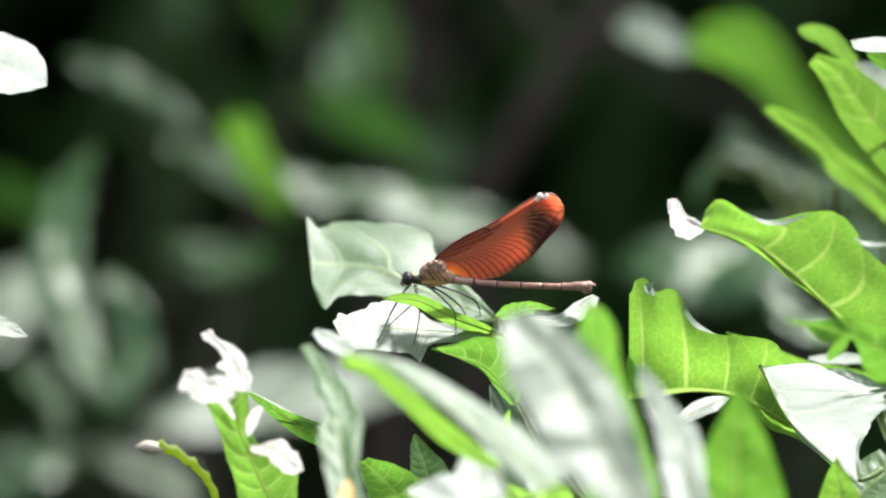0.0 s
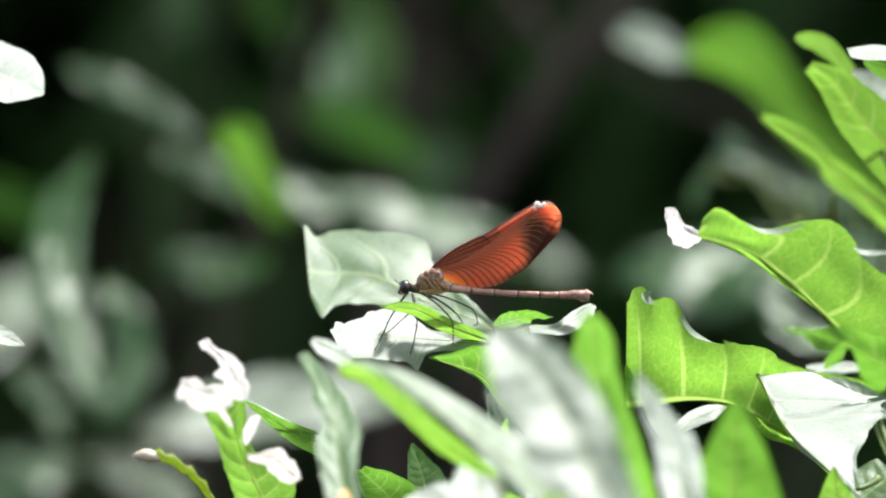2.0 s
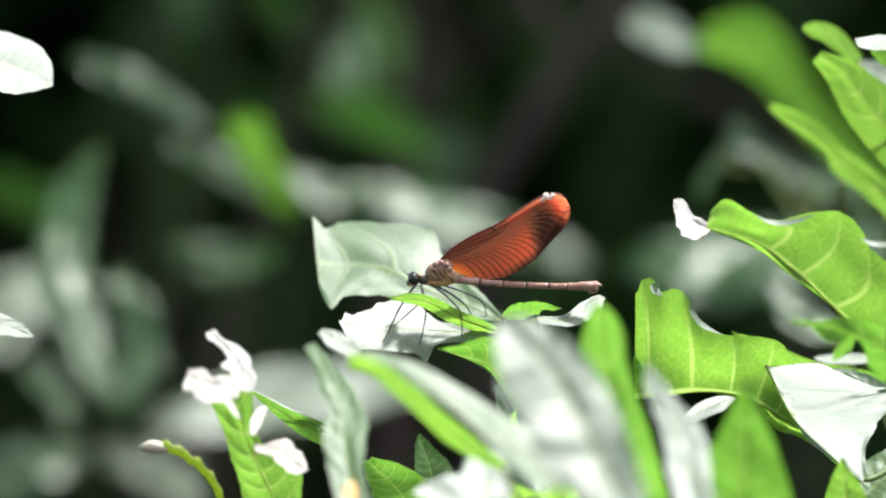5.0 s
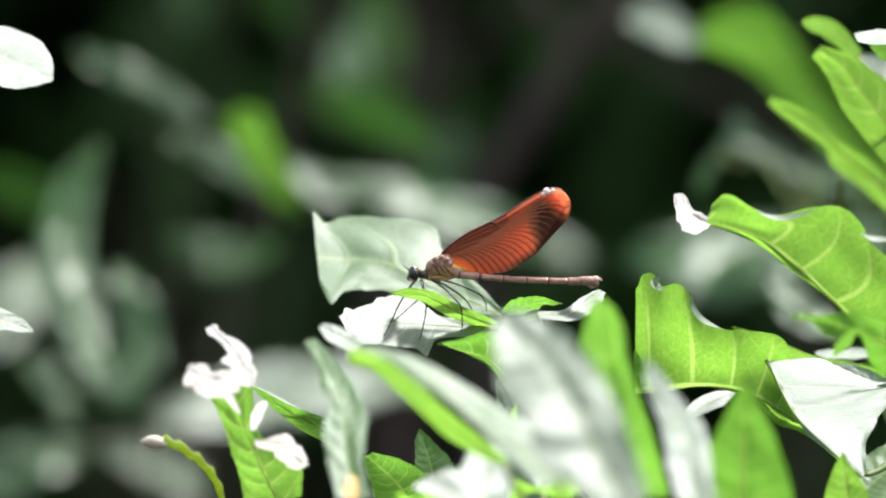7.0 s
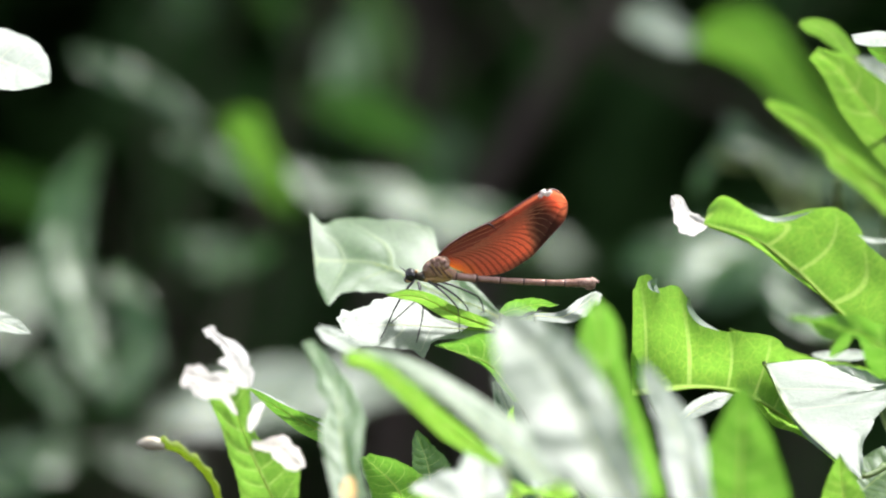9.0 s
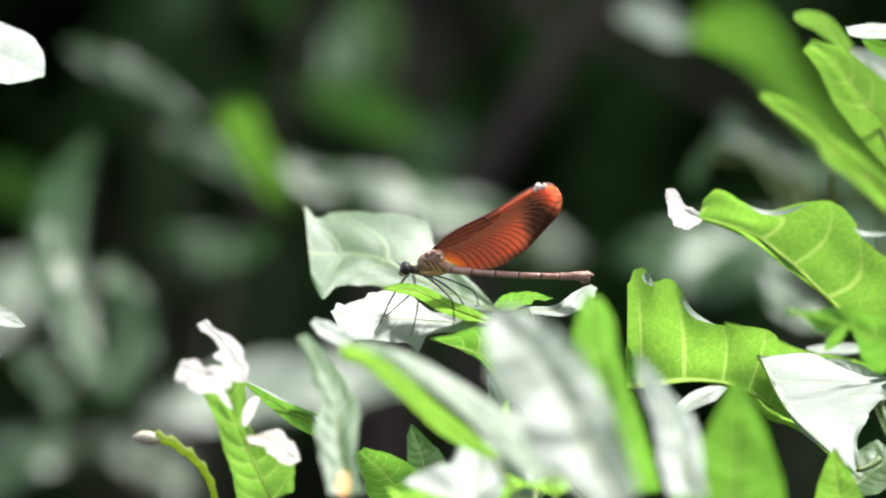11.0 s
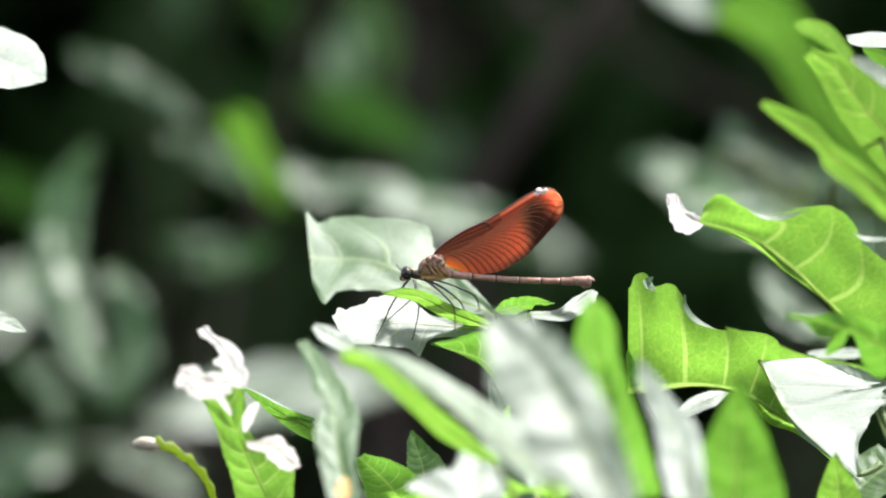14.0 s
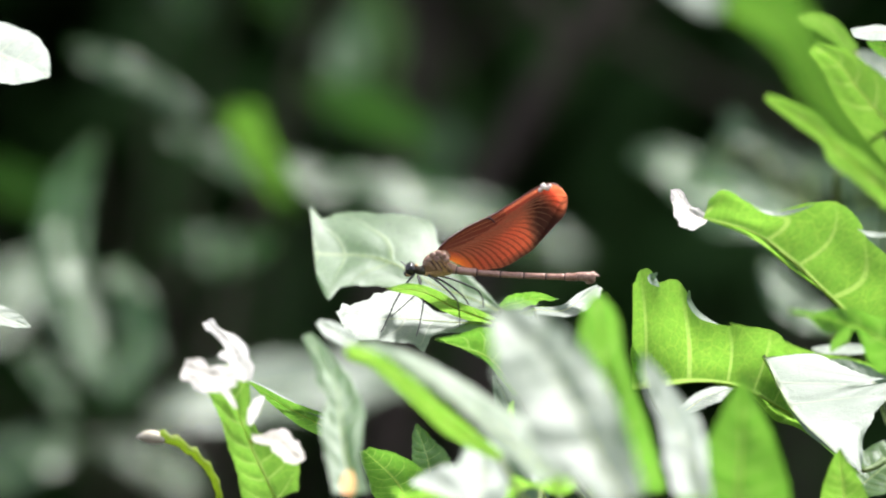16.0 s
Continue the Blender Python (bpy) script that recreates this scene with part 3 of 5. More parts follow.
lamina(wavy, ((0.0965, 1.7000, 1.0241), (0.1008, 1.7004, 1.0224), (0.1075, 1.7007, 1.0225)), (0.2697, -0.5794, 0.7692),
    ((0, 0.0), (0.31, 0.7), (0.607, 0.9), (1, 0.0)),
    ((0, 0.0), (0.289, 1.0), (0.595, 0.9), (1, 0.0)),
    "waxy", name="rolled_edge", stalk=None, quilt=0, crumple=0.02, label="white-lit rolled edge of the leaf")
crumpled = lamina(right, ((0.1017, 1.7560, 0.9586), (0.0877, 1.7538, 0.9707), (0.0752, 1.7523, 0.9783), (0.0655, 1.7516, 0.9802), (0.0552, 1.7510, 0.9803), (0.0449, 1.7505, 0.9802)), (-0.1018, 0.9468, 0.3054),
    ((0.000667, 0.7), (0.287, 2.6), (0.369, 4.3), (0.434, 8.9), (0.489, 13.8), (0.536, 17.0), (0.618, 16.1), (0.686, 16.5), (0.73, 18.1), (0.764, 19.9), (0.785, 24.2), (0.81, 27.4), (0.832, 28.2), (0.864, 28.1), (0.887, 26.6), (0.907, 26.3), (0.92, 30.2), (0.961, 30.5), (0.992, 29.0), (1, 19.7), (1, 25.7)),
    ((0, 1.5), (0.281, 2.6), (0.4, 3.9), (0.504, 0.9), (0.664, 0.5), (1, 0.5)),
    "young", veins=6, grain=(100, 18), fold=(0, 6), quilt=0.02, ribs=9, crumple=0.06, sweep=(0, 0.25), rag=0.012, tooth=0.01, teeth=40, label="crumpled leaf seen from below, its edge rolled", joint=(0.1075, 1.7600, 0.9608))
lamina(crumpled, ((0.0509, 1.7390, 1.0093), (0.0497, 1.7391, 1.0076), (0.0516, 1.7394, 1.0056)), (0.2697, -0.5794, 0.7692),
    ((0, 0.2), (0.286, 1.1), (0.638, 1.3), (1, 0.0)),
    ((0.000776, 0.1), (0.303, 1.0), (0.536, 1.7), (1, 0.0)),
    "waxy", name="rolled_edge", stalk=None, quilt=0, crumple=0.02, label="white-lit rolled edge of the leaf")
lamina(crumpled, ((0.0586, 1.7390, 1.0050), (0.0589, 1.7393, 1.0019), (0.0613, 1.7398, 0.9987), (0.0662, 1.7403, 0.9962)), (0.2697, -0.5794, 0.7692),
    ((0.00137, 0.2), (0.313, 0.9), (0.611, 0.9), (1, 0.0)),
    ((0, 0.2), (0.283, 1.2), (0.588, 1.2), (1, 0.0)),
    "waxy", name="rolled_edge", stalk=None, quilt=0, crumple=0.02, label="white-lit rolled edge of the leaf")
lamina(right, ((0.1070, 1.8000, 0.9740), (0.0897, 1.7955, 0.9799), (0.0702, 1.7869, 0.9914)), (0, 0.8, 0.6),
    ((0.0339, 7.0), (0.514, 4.0), (0.811, 2.5), (1, 0.3)),
    ((0, 2.1), (0.457, 3.9), (0.765, 3.9), (1, 0.0)),
    "young", veins=5, fold=(4, 8), tooth=0.02, crumple=0.05)
lamina(right, ((0.0771, 1.7470, 0.9878), (0.0829, 1.7346, 0.9774), (0.0905, 1.7263, 0.9695), (0.0991, 1.7206, 0.9632)), (0.2011, -0.5732, 0.7944),
    ((0, 0.5), (0, 8.1), (0.00218, 13.2), (0.0982, 18.1), (0.172, 20.7), (0.227, 23.9), (0.284, 27.1), (0.309, 30.0), (0.316, 16.4), (0.349, 17.1), (0.373, 30.7), (0.465, 26.7), (0.569, 25.5), (0.587, 27.0), (0.688, 18.2), (0.748, 15.9), (0.831, 9.8), (0.92, 5.6), (0.994, 0.9)),
    ((0.00343, 0.3), (0.539, 0.7), (1, 0.6)),
    "waxy", veins=6, grain=(100, 16), fold=(1, 1), quilt=0.005, ribs=5, crumple=0.014, wave=(0.008, 1.5), rag=0.03, tooth=0.02, teeth=14, label="torn glossy leaf, white with sky light", joint=(0.0997, 1.7700, 0.9637))
lamina(right, ((0.0646, 1.5907, 0.9706), (0.0648, 1.5810, 0.9889), (0.0649, 1.5719, 1.0061)), (0.1034, 0.879, 0.4654),
    ((0, 12.6), (0.279, 10.7), (0.537, 7.5), (0.794, 3.7), (0.918, 1.5), (1, 0.0)),
    ((0, 14.8), (0.256, 11.8), (0.524, 7.4), (0.79, 3.1), (0.916, 1.3), (1, 0.0)),
    "mid", veins=6, fold=(10, 10), crumple=0.04, joint=(0.0718, 1.6400, 0.9602))
lamina(right, ((0.0942, 1.6900, 0.9563), (0.0929, 1.6865, 0.9668), (0.0922, 1.6842, 0.9741)), (-0.0999, 0.9488, 0.2996),
    ((0, 6.9), (0.473, 4.6), (0.789, 1.9), (1, 0.0)),
    ((0, 6.9), (0.496, 4.8), (0.799, 2.1), (1, 0.0)),
    "young", veins=4, fold=(8, 8), joint=(0.0986, 1.7000, 0.9514))
lamina(right, ((0.0987, 1.7600, 0.9522), (0.1043, 1.7647, 0.9557), (0.1123, 1.7711, 0.9605)), (0, -0.6, 0.8),
    ((0.0705, 4.6), (0.52, 7.8), (1, 6.3)),
    ((0, 3.5), (0.25, 7.1), (0.885, 5.4)),
    "leaf", veins=5, grain=(40, 10))
lamina(right, ((0.1120, 1.7900, 0.9731), (0.1023, 1.7925, 0.9777), (0.0936, 1.7941, 0.9810)), (0.1022, -0.7667, 0.6338),
    ((0, 2.2), (0.134, 4.3), (0.38, 5.4), (0.692, 4.4), (0.895, 2.2), (1, 0.0)),
    ((0.00446, 1.6), (0.159, 3.3), (0.412, 4.1), (0.706, 3.3), (0.903, 1.7), (1, 0.0)),
    "deep", veins=5, tooth=0.08, teeth=14)
lamina(right, ((0.1077, 1.6600, 0.9994), (0.0932, 1.6566, 1.0061), (0.0785, 1.6560, 1.0093)), (0.1036, 0.7767, 0.6213),
    ((0.0561, 9.4), (0.391, 5.7), (0.616, 2.9), (0.858, 2.3), (1, 0.5)),
    ((0, 12.9), (0.237, 8.6), (0.436, 3.0), (0.698, 2.7), (0.998, 0.7)),
    "mid", veins=5, fold=(8, 10), wave=(0.1, 2), crumple=0.06)
lamina(right, ((0.0936, 1.6650, 1.0041), (0.0912, 1.6677, 1.0011), (0.0890, 1.6704, 0.9982)), (0.1036, 0.7767, 0.6213),
    ((0, 0.7), (0.108, 1.3), (0.345, 1.7), (0.658, 1.3), (0.879, 0.7), (1, 0.0)),
    ((0.0287, 0.6), (0.206, 1.2), (0.468, 1.6), (0.753, 1.2), (0.927, 0.6), (1, 0.0)),
    "mid", stalk=None)
lamina(right, ((0.1072, 1.8041, 0.9829), (0.0913, 1.7992, 0.9835)), (0.1985, -0.5459, 0.814),
    ((0.0266, 1.4), (0.453, 2.9), (0.839, 2.2), (1, 0.7)),
    ((0, 1.1), (0.378, 1.5), (0.783, 1.1), (0.994, 0.4)),
    "waxy")
lamina(right, ((0.0567, 1.7500, 0.9730), (0.0630, 1.7579, 0.9762), (0.0708, 1.7647, 0.9784)), (0.1988, -0.4969, 0.8447),
    ((0.0316, 1.5), (0.471, 2.4), (0.757, 2.0), (1, 0.0)),
    ((0, 1.0), (0.337, 2.8), (0.613, 3.5), (0.977, 0.8)),
    "waxy", veins=4, quilt=0.01, joint=(0.0611, 1.7600, 0.9664))
lamina(right, ((0.0483, 1.7500, 0.9816), (0.0464, 1.7484, 0.9860), (0.0450, 1.7468, 0.9906)), (-0.1018, 0.9468, 0.3054),
    ((0, 0.4), (0.148, 0.9), (0.398, 1.1), (0.696, 0.9), (0.898, 0.4), (1, 0.0)),
    ((0, 0.6), (0.142, 1.1), (0.39, 1.4), (0.694, 1.1), (0.897, 0.6), (1, 0.0)),
    "young", joint=(0.0551, 1.7700, 0.9693))

# ---- middle shoot, nearer ----
middle = shoot("sunlit shoot with a large blistered glossy leaf", (0.0462, 1.5996, 0.9496), (0.0512, 1.6377, 0.9292), lean=(0.03, 0.02, 0))
lamina(middle, ((0.0399, 1.4850, 0.9894), (0.0314, 1.4996, 1.0040), (0.0239, 1.5124, 1.0167), (0.0136, 1.5208, 1.0261)), (0.1506, -0.6524, 0.7428),
    ((0, 5.4), (0.104, 8.4), (0.236, 11.6), (0.382, 12.8), (0.537, 12.5), (0.695, 13.0), (0.821, 10.6), (0.917, 6.7), (0.989, 2.1)),
    ((0.0171, 4.9), (0.228, 7.4), (0.437, 9.0), (0.592, 9.0), (0.742, 7.8), (0.881, 6.4), (0.968, 4.3), (1, 1.9)),
    "waxy", veins=8, grain=(80, 16), fold=(3, 9), quilt=0.045, ribs=7, crumple=0.045, sweep=(0.1, 0.3), wave=(0.03, 2.5), rag=0.05, label="large blistered leaf with white sheen")

# ---- shoot with long glossy leaves ----
front = shoot("sunlit shoot with long glossy leaves, some lit through", (0.0430, 1.6050, 0.9440), (0.0440, 1.6450, 0.9290), lean=(0.02, 0.03, 0))
lamina(front, ((0.0549, 1.5450, 0.9809), (0.0510, 1.5594, 0.9931), (0.0466, 1.5686, 1.0015), (0.0426, 1.5764, 1.0088)), (0.2697, -0.5794, 0.7692),
    ((0, 6.6), (0.233, 6.4), (0.559, 4.3), (0.826, 2.4), (0.99, 0.8)),
    ((0.0176, 2.6), (0.34, 4.7), (0.552, 5.8), (0.683, 3.6), (0.898, 2.1), (1, 0.7)),
    "waxy", veins=6, quilt=0.05, ribs=5, fold=(8, 8), crumple=0.08, rag=0.05)
lamina(front, ((0.0235, 1.5600, 0.9837), (0.0094, 1.5684, 0.9950), (-0.0054, 1.5740, 1.0043), (-0.0154, 1.5768, 1.0100), (-0.0193, 1.5764, 1.0110)), (0.2697, -0.5794, 0.7692),
    ((0, 4.3), (0.236, 3.9), (0.499, 2.2), (0.751, 1.1), (0.953, 1.1), (1, 0.8)),
    ((0.0289, 6.7), (0.288, 7.4), (0.384, 6.0), (0.527, 6.6), (0.766, 4.6), (0.908, 2.1), (0.999, 0.7)),
    "glossy", veins=6, fold=(2, 2), quilt=0.02, ribs=7, crumple=0.04, rag=0.05)
lamina(front, ((0.0121, 1.6050, 0.9819), (-0.0005, 1.5984, 0.9914), (-0.0105, 1.5911, 1.0015), (-0.0167, 1.5865, 1.0077), (-0.0222, 1.5860, 1.0091)), (0.1003, 0.7519, 0.6516),
    ((0.00911, 1.5), (0.317, 3.3), (0.626, 2.9), (0.877, 1.7), (1, 1.6)),
    ((0, 1.2), (0.125, 2.9), (0.267, 3.7), (0.426, 2.6), (0.586, 2.3), (0.787, 2.8), (0.93, 4.5), (0.995, 2.8)),
    "young", veins=5, fold=(8, 10), rag=0.06, crumple=0.06)
lamina(front, ((0.0065, 1.6109, 0.9702), (0.0087, 1.6206, 0.9772), (0.0062, 1.6297, 0.9848)), (0.1605, -0.6018, 0.7824),
    ((0, 16.0), (0.132, 14.3), (0.358, 10.3), (0.473, 7.8), (0.718, 4.9), (0.895, 3.2), (0.979, 1.2)),
    ((0, 5.8), (0.296, 5.9), (0.673, 5.4), (0.859, 4.6), (0.918, 1.4), (1, 0.7)),
    "waxy", veins=5, grain=(50, 12), fold=(8, 2), crumple=0.02, quilt=0.006, ribs=4, joint=(0.0111, 1.6400, 0.9602))
lamina(front, ((-0.0109, 1.6500, 0.9660), (0.0098, 1.6432, 0.9699), (0.0294, 1.6402, 0.9716)), (0, 0.5026, 0.8645),
    ((0, 9.7), (0.983, 5.2)),
    ((0.0357, 5.0), (0.54, 3.9), (0.912, 3.0), (1, 0.8)),
    "young", veins=5, fold=(8, 8), wave=(0.1, 3))
lamina(front, ((0.0264, 1.6700, 0.9664), (0.0254, 1.6635, 0.9713), (0.0243, 1.6596, 0.9742)), (0, 0.6, 0.8),
    ((0.00561, 0.5), (0.165, 0.9), (0.423, 1.2), (0.74, 1.0), (0.918, 0.5), (1, 0.0)),
    ((0, 0.4), (0.119, 0.9), (0.366, 1.1), (0.658, 0.9), (0.877, 0.5), (1, 0.0)),
    "young", joint=(0.0281, 1.6500, 0.9614))
lamina(front, ((0.0220, 1.6800, 0.9650), (0.0204, 1.6821, 0.9672), (0.0193, 1.6823, 0.9677)), (0.2697, -0.5794, 0.7692),
    ((0, 0.4), (0.0753, 0.9), (0.316, 1.1), (0.649, 0.9), (0.903, 0.5), (1, 0.0)),
    ((0.0262, 0.4), (0.209, 0.7), (0.483, 0.9), (0.783, 0.7), (0.916, 0.4), (1, 0.0)),
    "waxy", joint=(0.0229, 1.6500, 0.9614))

# ---- shoot eaten by insects ----
left = shoot("insect-eaten leafy shoot with torn leaf tips coloured white for sky sheen", (-0.0302, 1.7085, 0.9339), (-0.0334, 1.7365, 0.9129), lean=(-0.02, 0.03, 0))
ragged = lamina(left, ((-0.0400, 1.7000, 0.9589), (-0.0465, 1.6952, 0.9744), (-0.0508, 1.6915, 0.9869), (-0.0529, 1.6899, 0.9921)), (-0.1483, 0.7911, 0.5934),
    ((0.00639, 6.0), (0.211, 9.7), (0.332, 10.2), (0.409, 7.5), (0.465, 2.9), (0.553, 2.7), (0.663, 3.5), (0.803, 4.8), (0.906, 5.9), (1, 4.0)),
    ((0, 8.4), (0.282, 5.9), (0.589, 4.7), (0.788, 4.9), (0.913, 5.8), (0.991, 2.8)),
    "worn", veins=6, grain=(80, 14), fold=(5, 7), quilt=0.03, rag=0.05, crumple=0.06, tooth=0.02, label="ragged leaf eaten by insects")
# lobes: pale colour in place of sky light on their upper sides
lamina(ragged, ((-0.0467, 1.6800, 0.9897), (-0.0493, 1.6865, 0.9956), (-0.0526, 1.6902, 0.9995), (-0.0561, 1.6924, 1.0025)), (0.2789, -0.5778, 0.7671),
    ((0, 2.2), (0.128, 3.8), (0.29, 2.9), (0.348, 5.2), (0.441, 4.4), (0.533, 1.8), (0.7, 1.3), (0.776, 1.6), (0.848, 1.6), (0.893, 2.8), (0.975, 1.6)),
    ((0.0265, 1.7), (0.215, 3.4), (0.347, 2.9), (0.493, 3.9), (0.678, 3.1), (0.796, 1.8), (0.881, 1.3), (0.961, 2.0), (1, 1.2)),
    "skylit", name="leaf_lobe", stalk=None, grain=(70, 10), rag=0.12, tooth=0.02, crumple=0.06, label="curled lobe of a torn leaf, coloured white for sky sheen")
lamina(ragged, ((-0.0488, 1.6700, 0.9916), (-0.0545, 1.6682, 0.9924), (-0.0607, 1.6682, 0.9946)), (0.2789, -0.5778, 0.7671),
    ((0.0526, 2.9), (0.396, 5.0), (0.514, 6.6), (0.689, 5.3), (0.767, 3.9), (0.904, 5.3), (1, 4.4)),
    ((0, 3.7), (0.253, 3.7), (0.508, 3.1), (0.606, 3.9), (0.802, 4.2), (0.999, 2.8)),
    "skylit", name="leaf_lobe", stalk=None, grain=(60, 10), rag=0.12, tooth=0.02, crumple=0.06, label="curled lobe of a torn leaf, coloured white for sky sheen")
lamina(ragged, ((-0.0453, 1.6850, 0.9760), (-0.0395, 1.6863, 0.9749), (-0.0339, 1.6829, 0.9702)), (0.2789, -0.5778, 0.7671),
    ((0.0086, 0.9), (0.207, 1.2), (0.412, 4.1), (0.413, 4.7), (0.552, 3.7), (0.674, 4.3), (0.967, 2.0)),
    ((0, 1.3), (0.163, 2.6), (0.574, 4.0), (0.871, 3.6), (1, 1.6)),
    "skylit", name="leaf_lobe", stalk=None, grain=(60, 10), rag=0.12, tooth=0.02, crumple=0.06, label="curled lobe of a torn leaf, coloured white for sky sheen")
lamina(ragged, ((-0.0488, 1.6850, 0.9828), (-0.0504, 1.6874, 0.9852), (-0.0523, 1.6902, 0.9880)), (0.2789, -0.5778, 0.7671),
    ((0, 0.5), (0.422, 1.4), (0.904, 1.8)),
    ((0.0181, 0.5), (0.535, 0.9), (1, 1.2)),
    "skylit", name="leaf_lobe", stalk=None, rag=0.1)
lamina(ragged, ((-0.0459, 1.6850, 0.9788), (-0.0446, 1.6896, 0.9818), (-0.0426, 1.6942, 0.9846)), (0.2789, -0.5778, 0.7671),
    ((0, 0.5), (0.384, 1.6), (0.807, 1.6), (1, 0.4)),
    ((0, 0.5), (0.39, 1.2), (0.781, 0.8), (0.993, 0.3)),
    "skylit", name="leaf_lobe", stalk=None, rag=0.1)
lamina(left, ((-0.0280, 1.7420, 0.9705), (-0.0375, 1.7400, 0.9757), (-0.0481, 1.7370, 0.9830)), (0.1009, 0.8575, 0.5044),
    ((0.0196, 3.7), (0.312, 2.7), (0.609, 1.6), (0.856, 1.0), (1, 0.3)),
    ((0, 3.5), (0.28, 3.2), (0.583, 2.1), (0.844, 0.7), (1, 0.0)),
    "leaf", veins=6, fold=(2, 2), tooth=0.02, crumple=0.03, joint=(-0.0245, 1.7500, 0.9650))
lamina(left, ((-0.0276, 1.7400, 0.9727), (-0.0372, 1.7414, 0.9772), (-0.0482, 1.7434, 0.9827)), (0.2789, -0.5778, 0.7671),
    ((0, 0.9), (0.396, 0.9), (0.999, 0.2)),
    ((0.00223, 0.9), (0.401, 0.7), (0.801, 0.5), (1, 0.2)),
    "waxy", stalk=None, name="rolled_edge", quilt=0.0)
lamina(left, ((-0.0206, 1.6158, 0.9721), (-0.0233, 1.6294, 0.9844), (-0.0250, 1.6401, 0.9940), (-0.0316, 1.6505, 1.0045)), (0.1614, -0.6456, 0.7464),
    ((0, 4.6), (0.175, 4.9), (0.377, 5.4), (0.485, 4.3), (0.596, 3.0), (0.697, 4.8), (0.769, 2.7), (0.891, 1.8), (0.99, 1.4)),
    ((0.00768, 3.6), (0.208, 3.1), (0.365, 4.9), (0.478, 5.9), (0.62, 4.7), (0.82, 2.7), (0.932, 1.9), (1, 1.2)),
    "glossy", veins=7, grain=(70, 12), fold=(4, 8), quilt=0.03, ribs=8, rag=0.08, crumple=0.05)
lamina(left, ((-0.0088, 1.7401, 0.9532), (-0.0128, 1.7357, 0.9597), (-0.0196, 1.7313, 0.9667)), (0.0995, 0.796, 0.597),
    ((0.145, 9.1), (0.528, 6.9), (0.784, 4.8), (1, 1.9)),
    ((0, 8.4), (0.376, 7.4), (0.716, 4.8), (0.965, 1.8)),
    "leaf", veins=6, fold=(4, 6), tooth=0.03, crumple=0.04)
lamina(left, ((-0.0026, 1.7550, 0.9539), (-0.0044, 1.7567, 0.9613), (-0.0069, 1.7582, 0.9696)), (0.5051, -0.8081, 0.303),
    ((0, 7.2), (0.28, 6.5), (0.591, 4.7), (0.845, 2.5), (0.999, 0.5)),
    ((0.00883, 4.6), (0.314, 7.0), (0.507, 5.8), (0.754, 2.9), (1, 0.3)),
    "mid", veins=5, tooth=0.16, teeth=14, fold=(8, 8))
lamina(left, ((-0.0218, 1.6080, 0.9732), (-0.0217, 1.6119, 0.9761), (-0.0211, 1.6145, 0.9781)), (0, -0.6, 0.8),
    ((0, 0.6), (0.14, 1.2), (0.389, 1.5), (0.717, 1.2), (0.908, 0.6), (1, 0.0)),
    ((0, 0.7), (0.126, 1.4), (0.371, 1.8), (0.65, 1.5), (0.874, 0.7), (1, 0.0)),
    "orange", stalk=None, name="withered_leaf_tip")
bm = bmesh.new()
bud_path = curve_points((-0.0537, 1.7100, 0.9581), (-0.0671, 1.7000, 0.9749), (0.003, 0, 0.001), 14)
tube(bm, [p - left.location + Vector((0, 0, 0.0005 * math.sin(i * 2.3))) for i, p in enumerate(bud_path)], [0.0007 + 0.00003 * i + (0.00025 if i % 3 == 0 else 0) for i in range(15)], 8)
part("bud_stem", bm, M["vein"], left, "knobbly yellow-green stem ending in a bud")
bm = bmesh.new()
tube(bm, [p - left.location for p in curve_points((-0.0663, 1.7000, 0.9734), (-0.0728, 1.7000, 0.9741), (0, 0, 0.0005), 6)], [0.0007, 0.0012, 0.0015, 0.0016, 0.0014, 0.0009, 0.0003], 9)
part("bud", bm, M["bud"], left, "pale closed bud")

# ---- twigs at the other end ----
west = shoot("leafy shoot with a bright glossy leaf", (-0.1316, 1.7734, 0.9773), (-0.1423, 1.8002, 0.9454))
lamina(west, ((-0.1302, 1.7830, 1.0660), (-0.1108, 1.7830, 1.0587), (-0.1024, 1.7824, 1.0552), (-0.0982, 1.7815, 1.0528)), (0.2799, -0.5997, 0.7497),
    ((0, 5.9), (0.577, 11.4), (0.779, 11.0), (0.888, 7.7), (0.995, 1.2)),
    ((0.00634, 6.7), (0.407, 11.6), (0.64, 11.1), (0.815, 8.9), (0.942, 5.3), (1, 0.0)),
    "waxy", veins=6, quilt=0.01, crumple=0.014, rag=0.02, fold=(3, 4))
lamina(west, ((-0.1198, 1.7658, 0.9978), (-0.1088, 1.7668, 0.9949), (-0.1021, 1.7667, 0.9925)), (0.2574, -0.5939, 0.7622),
    ((0.00394, 2.2), (0.508, 4.0), (0.796, 2.9), (0.999, 0.5)),
    ((0, 2.7), (0.49, 4.1), (0.804, 2.3), (1, 0.0)),
    "waxy", veins=5)

# ---- shoot with narrow leaves ----
upper = shoot("shoot with narrow yellow-green leaves", (0.1298, 1.8053, 0.9933), (0.1414, 1.8414, 0.9542))
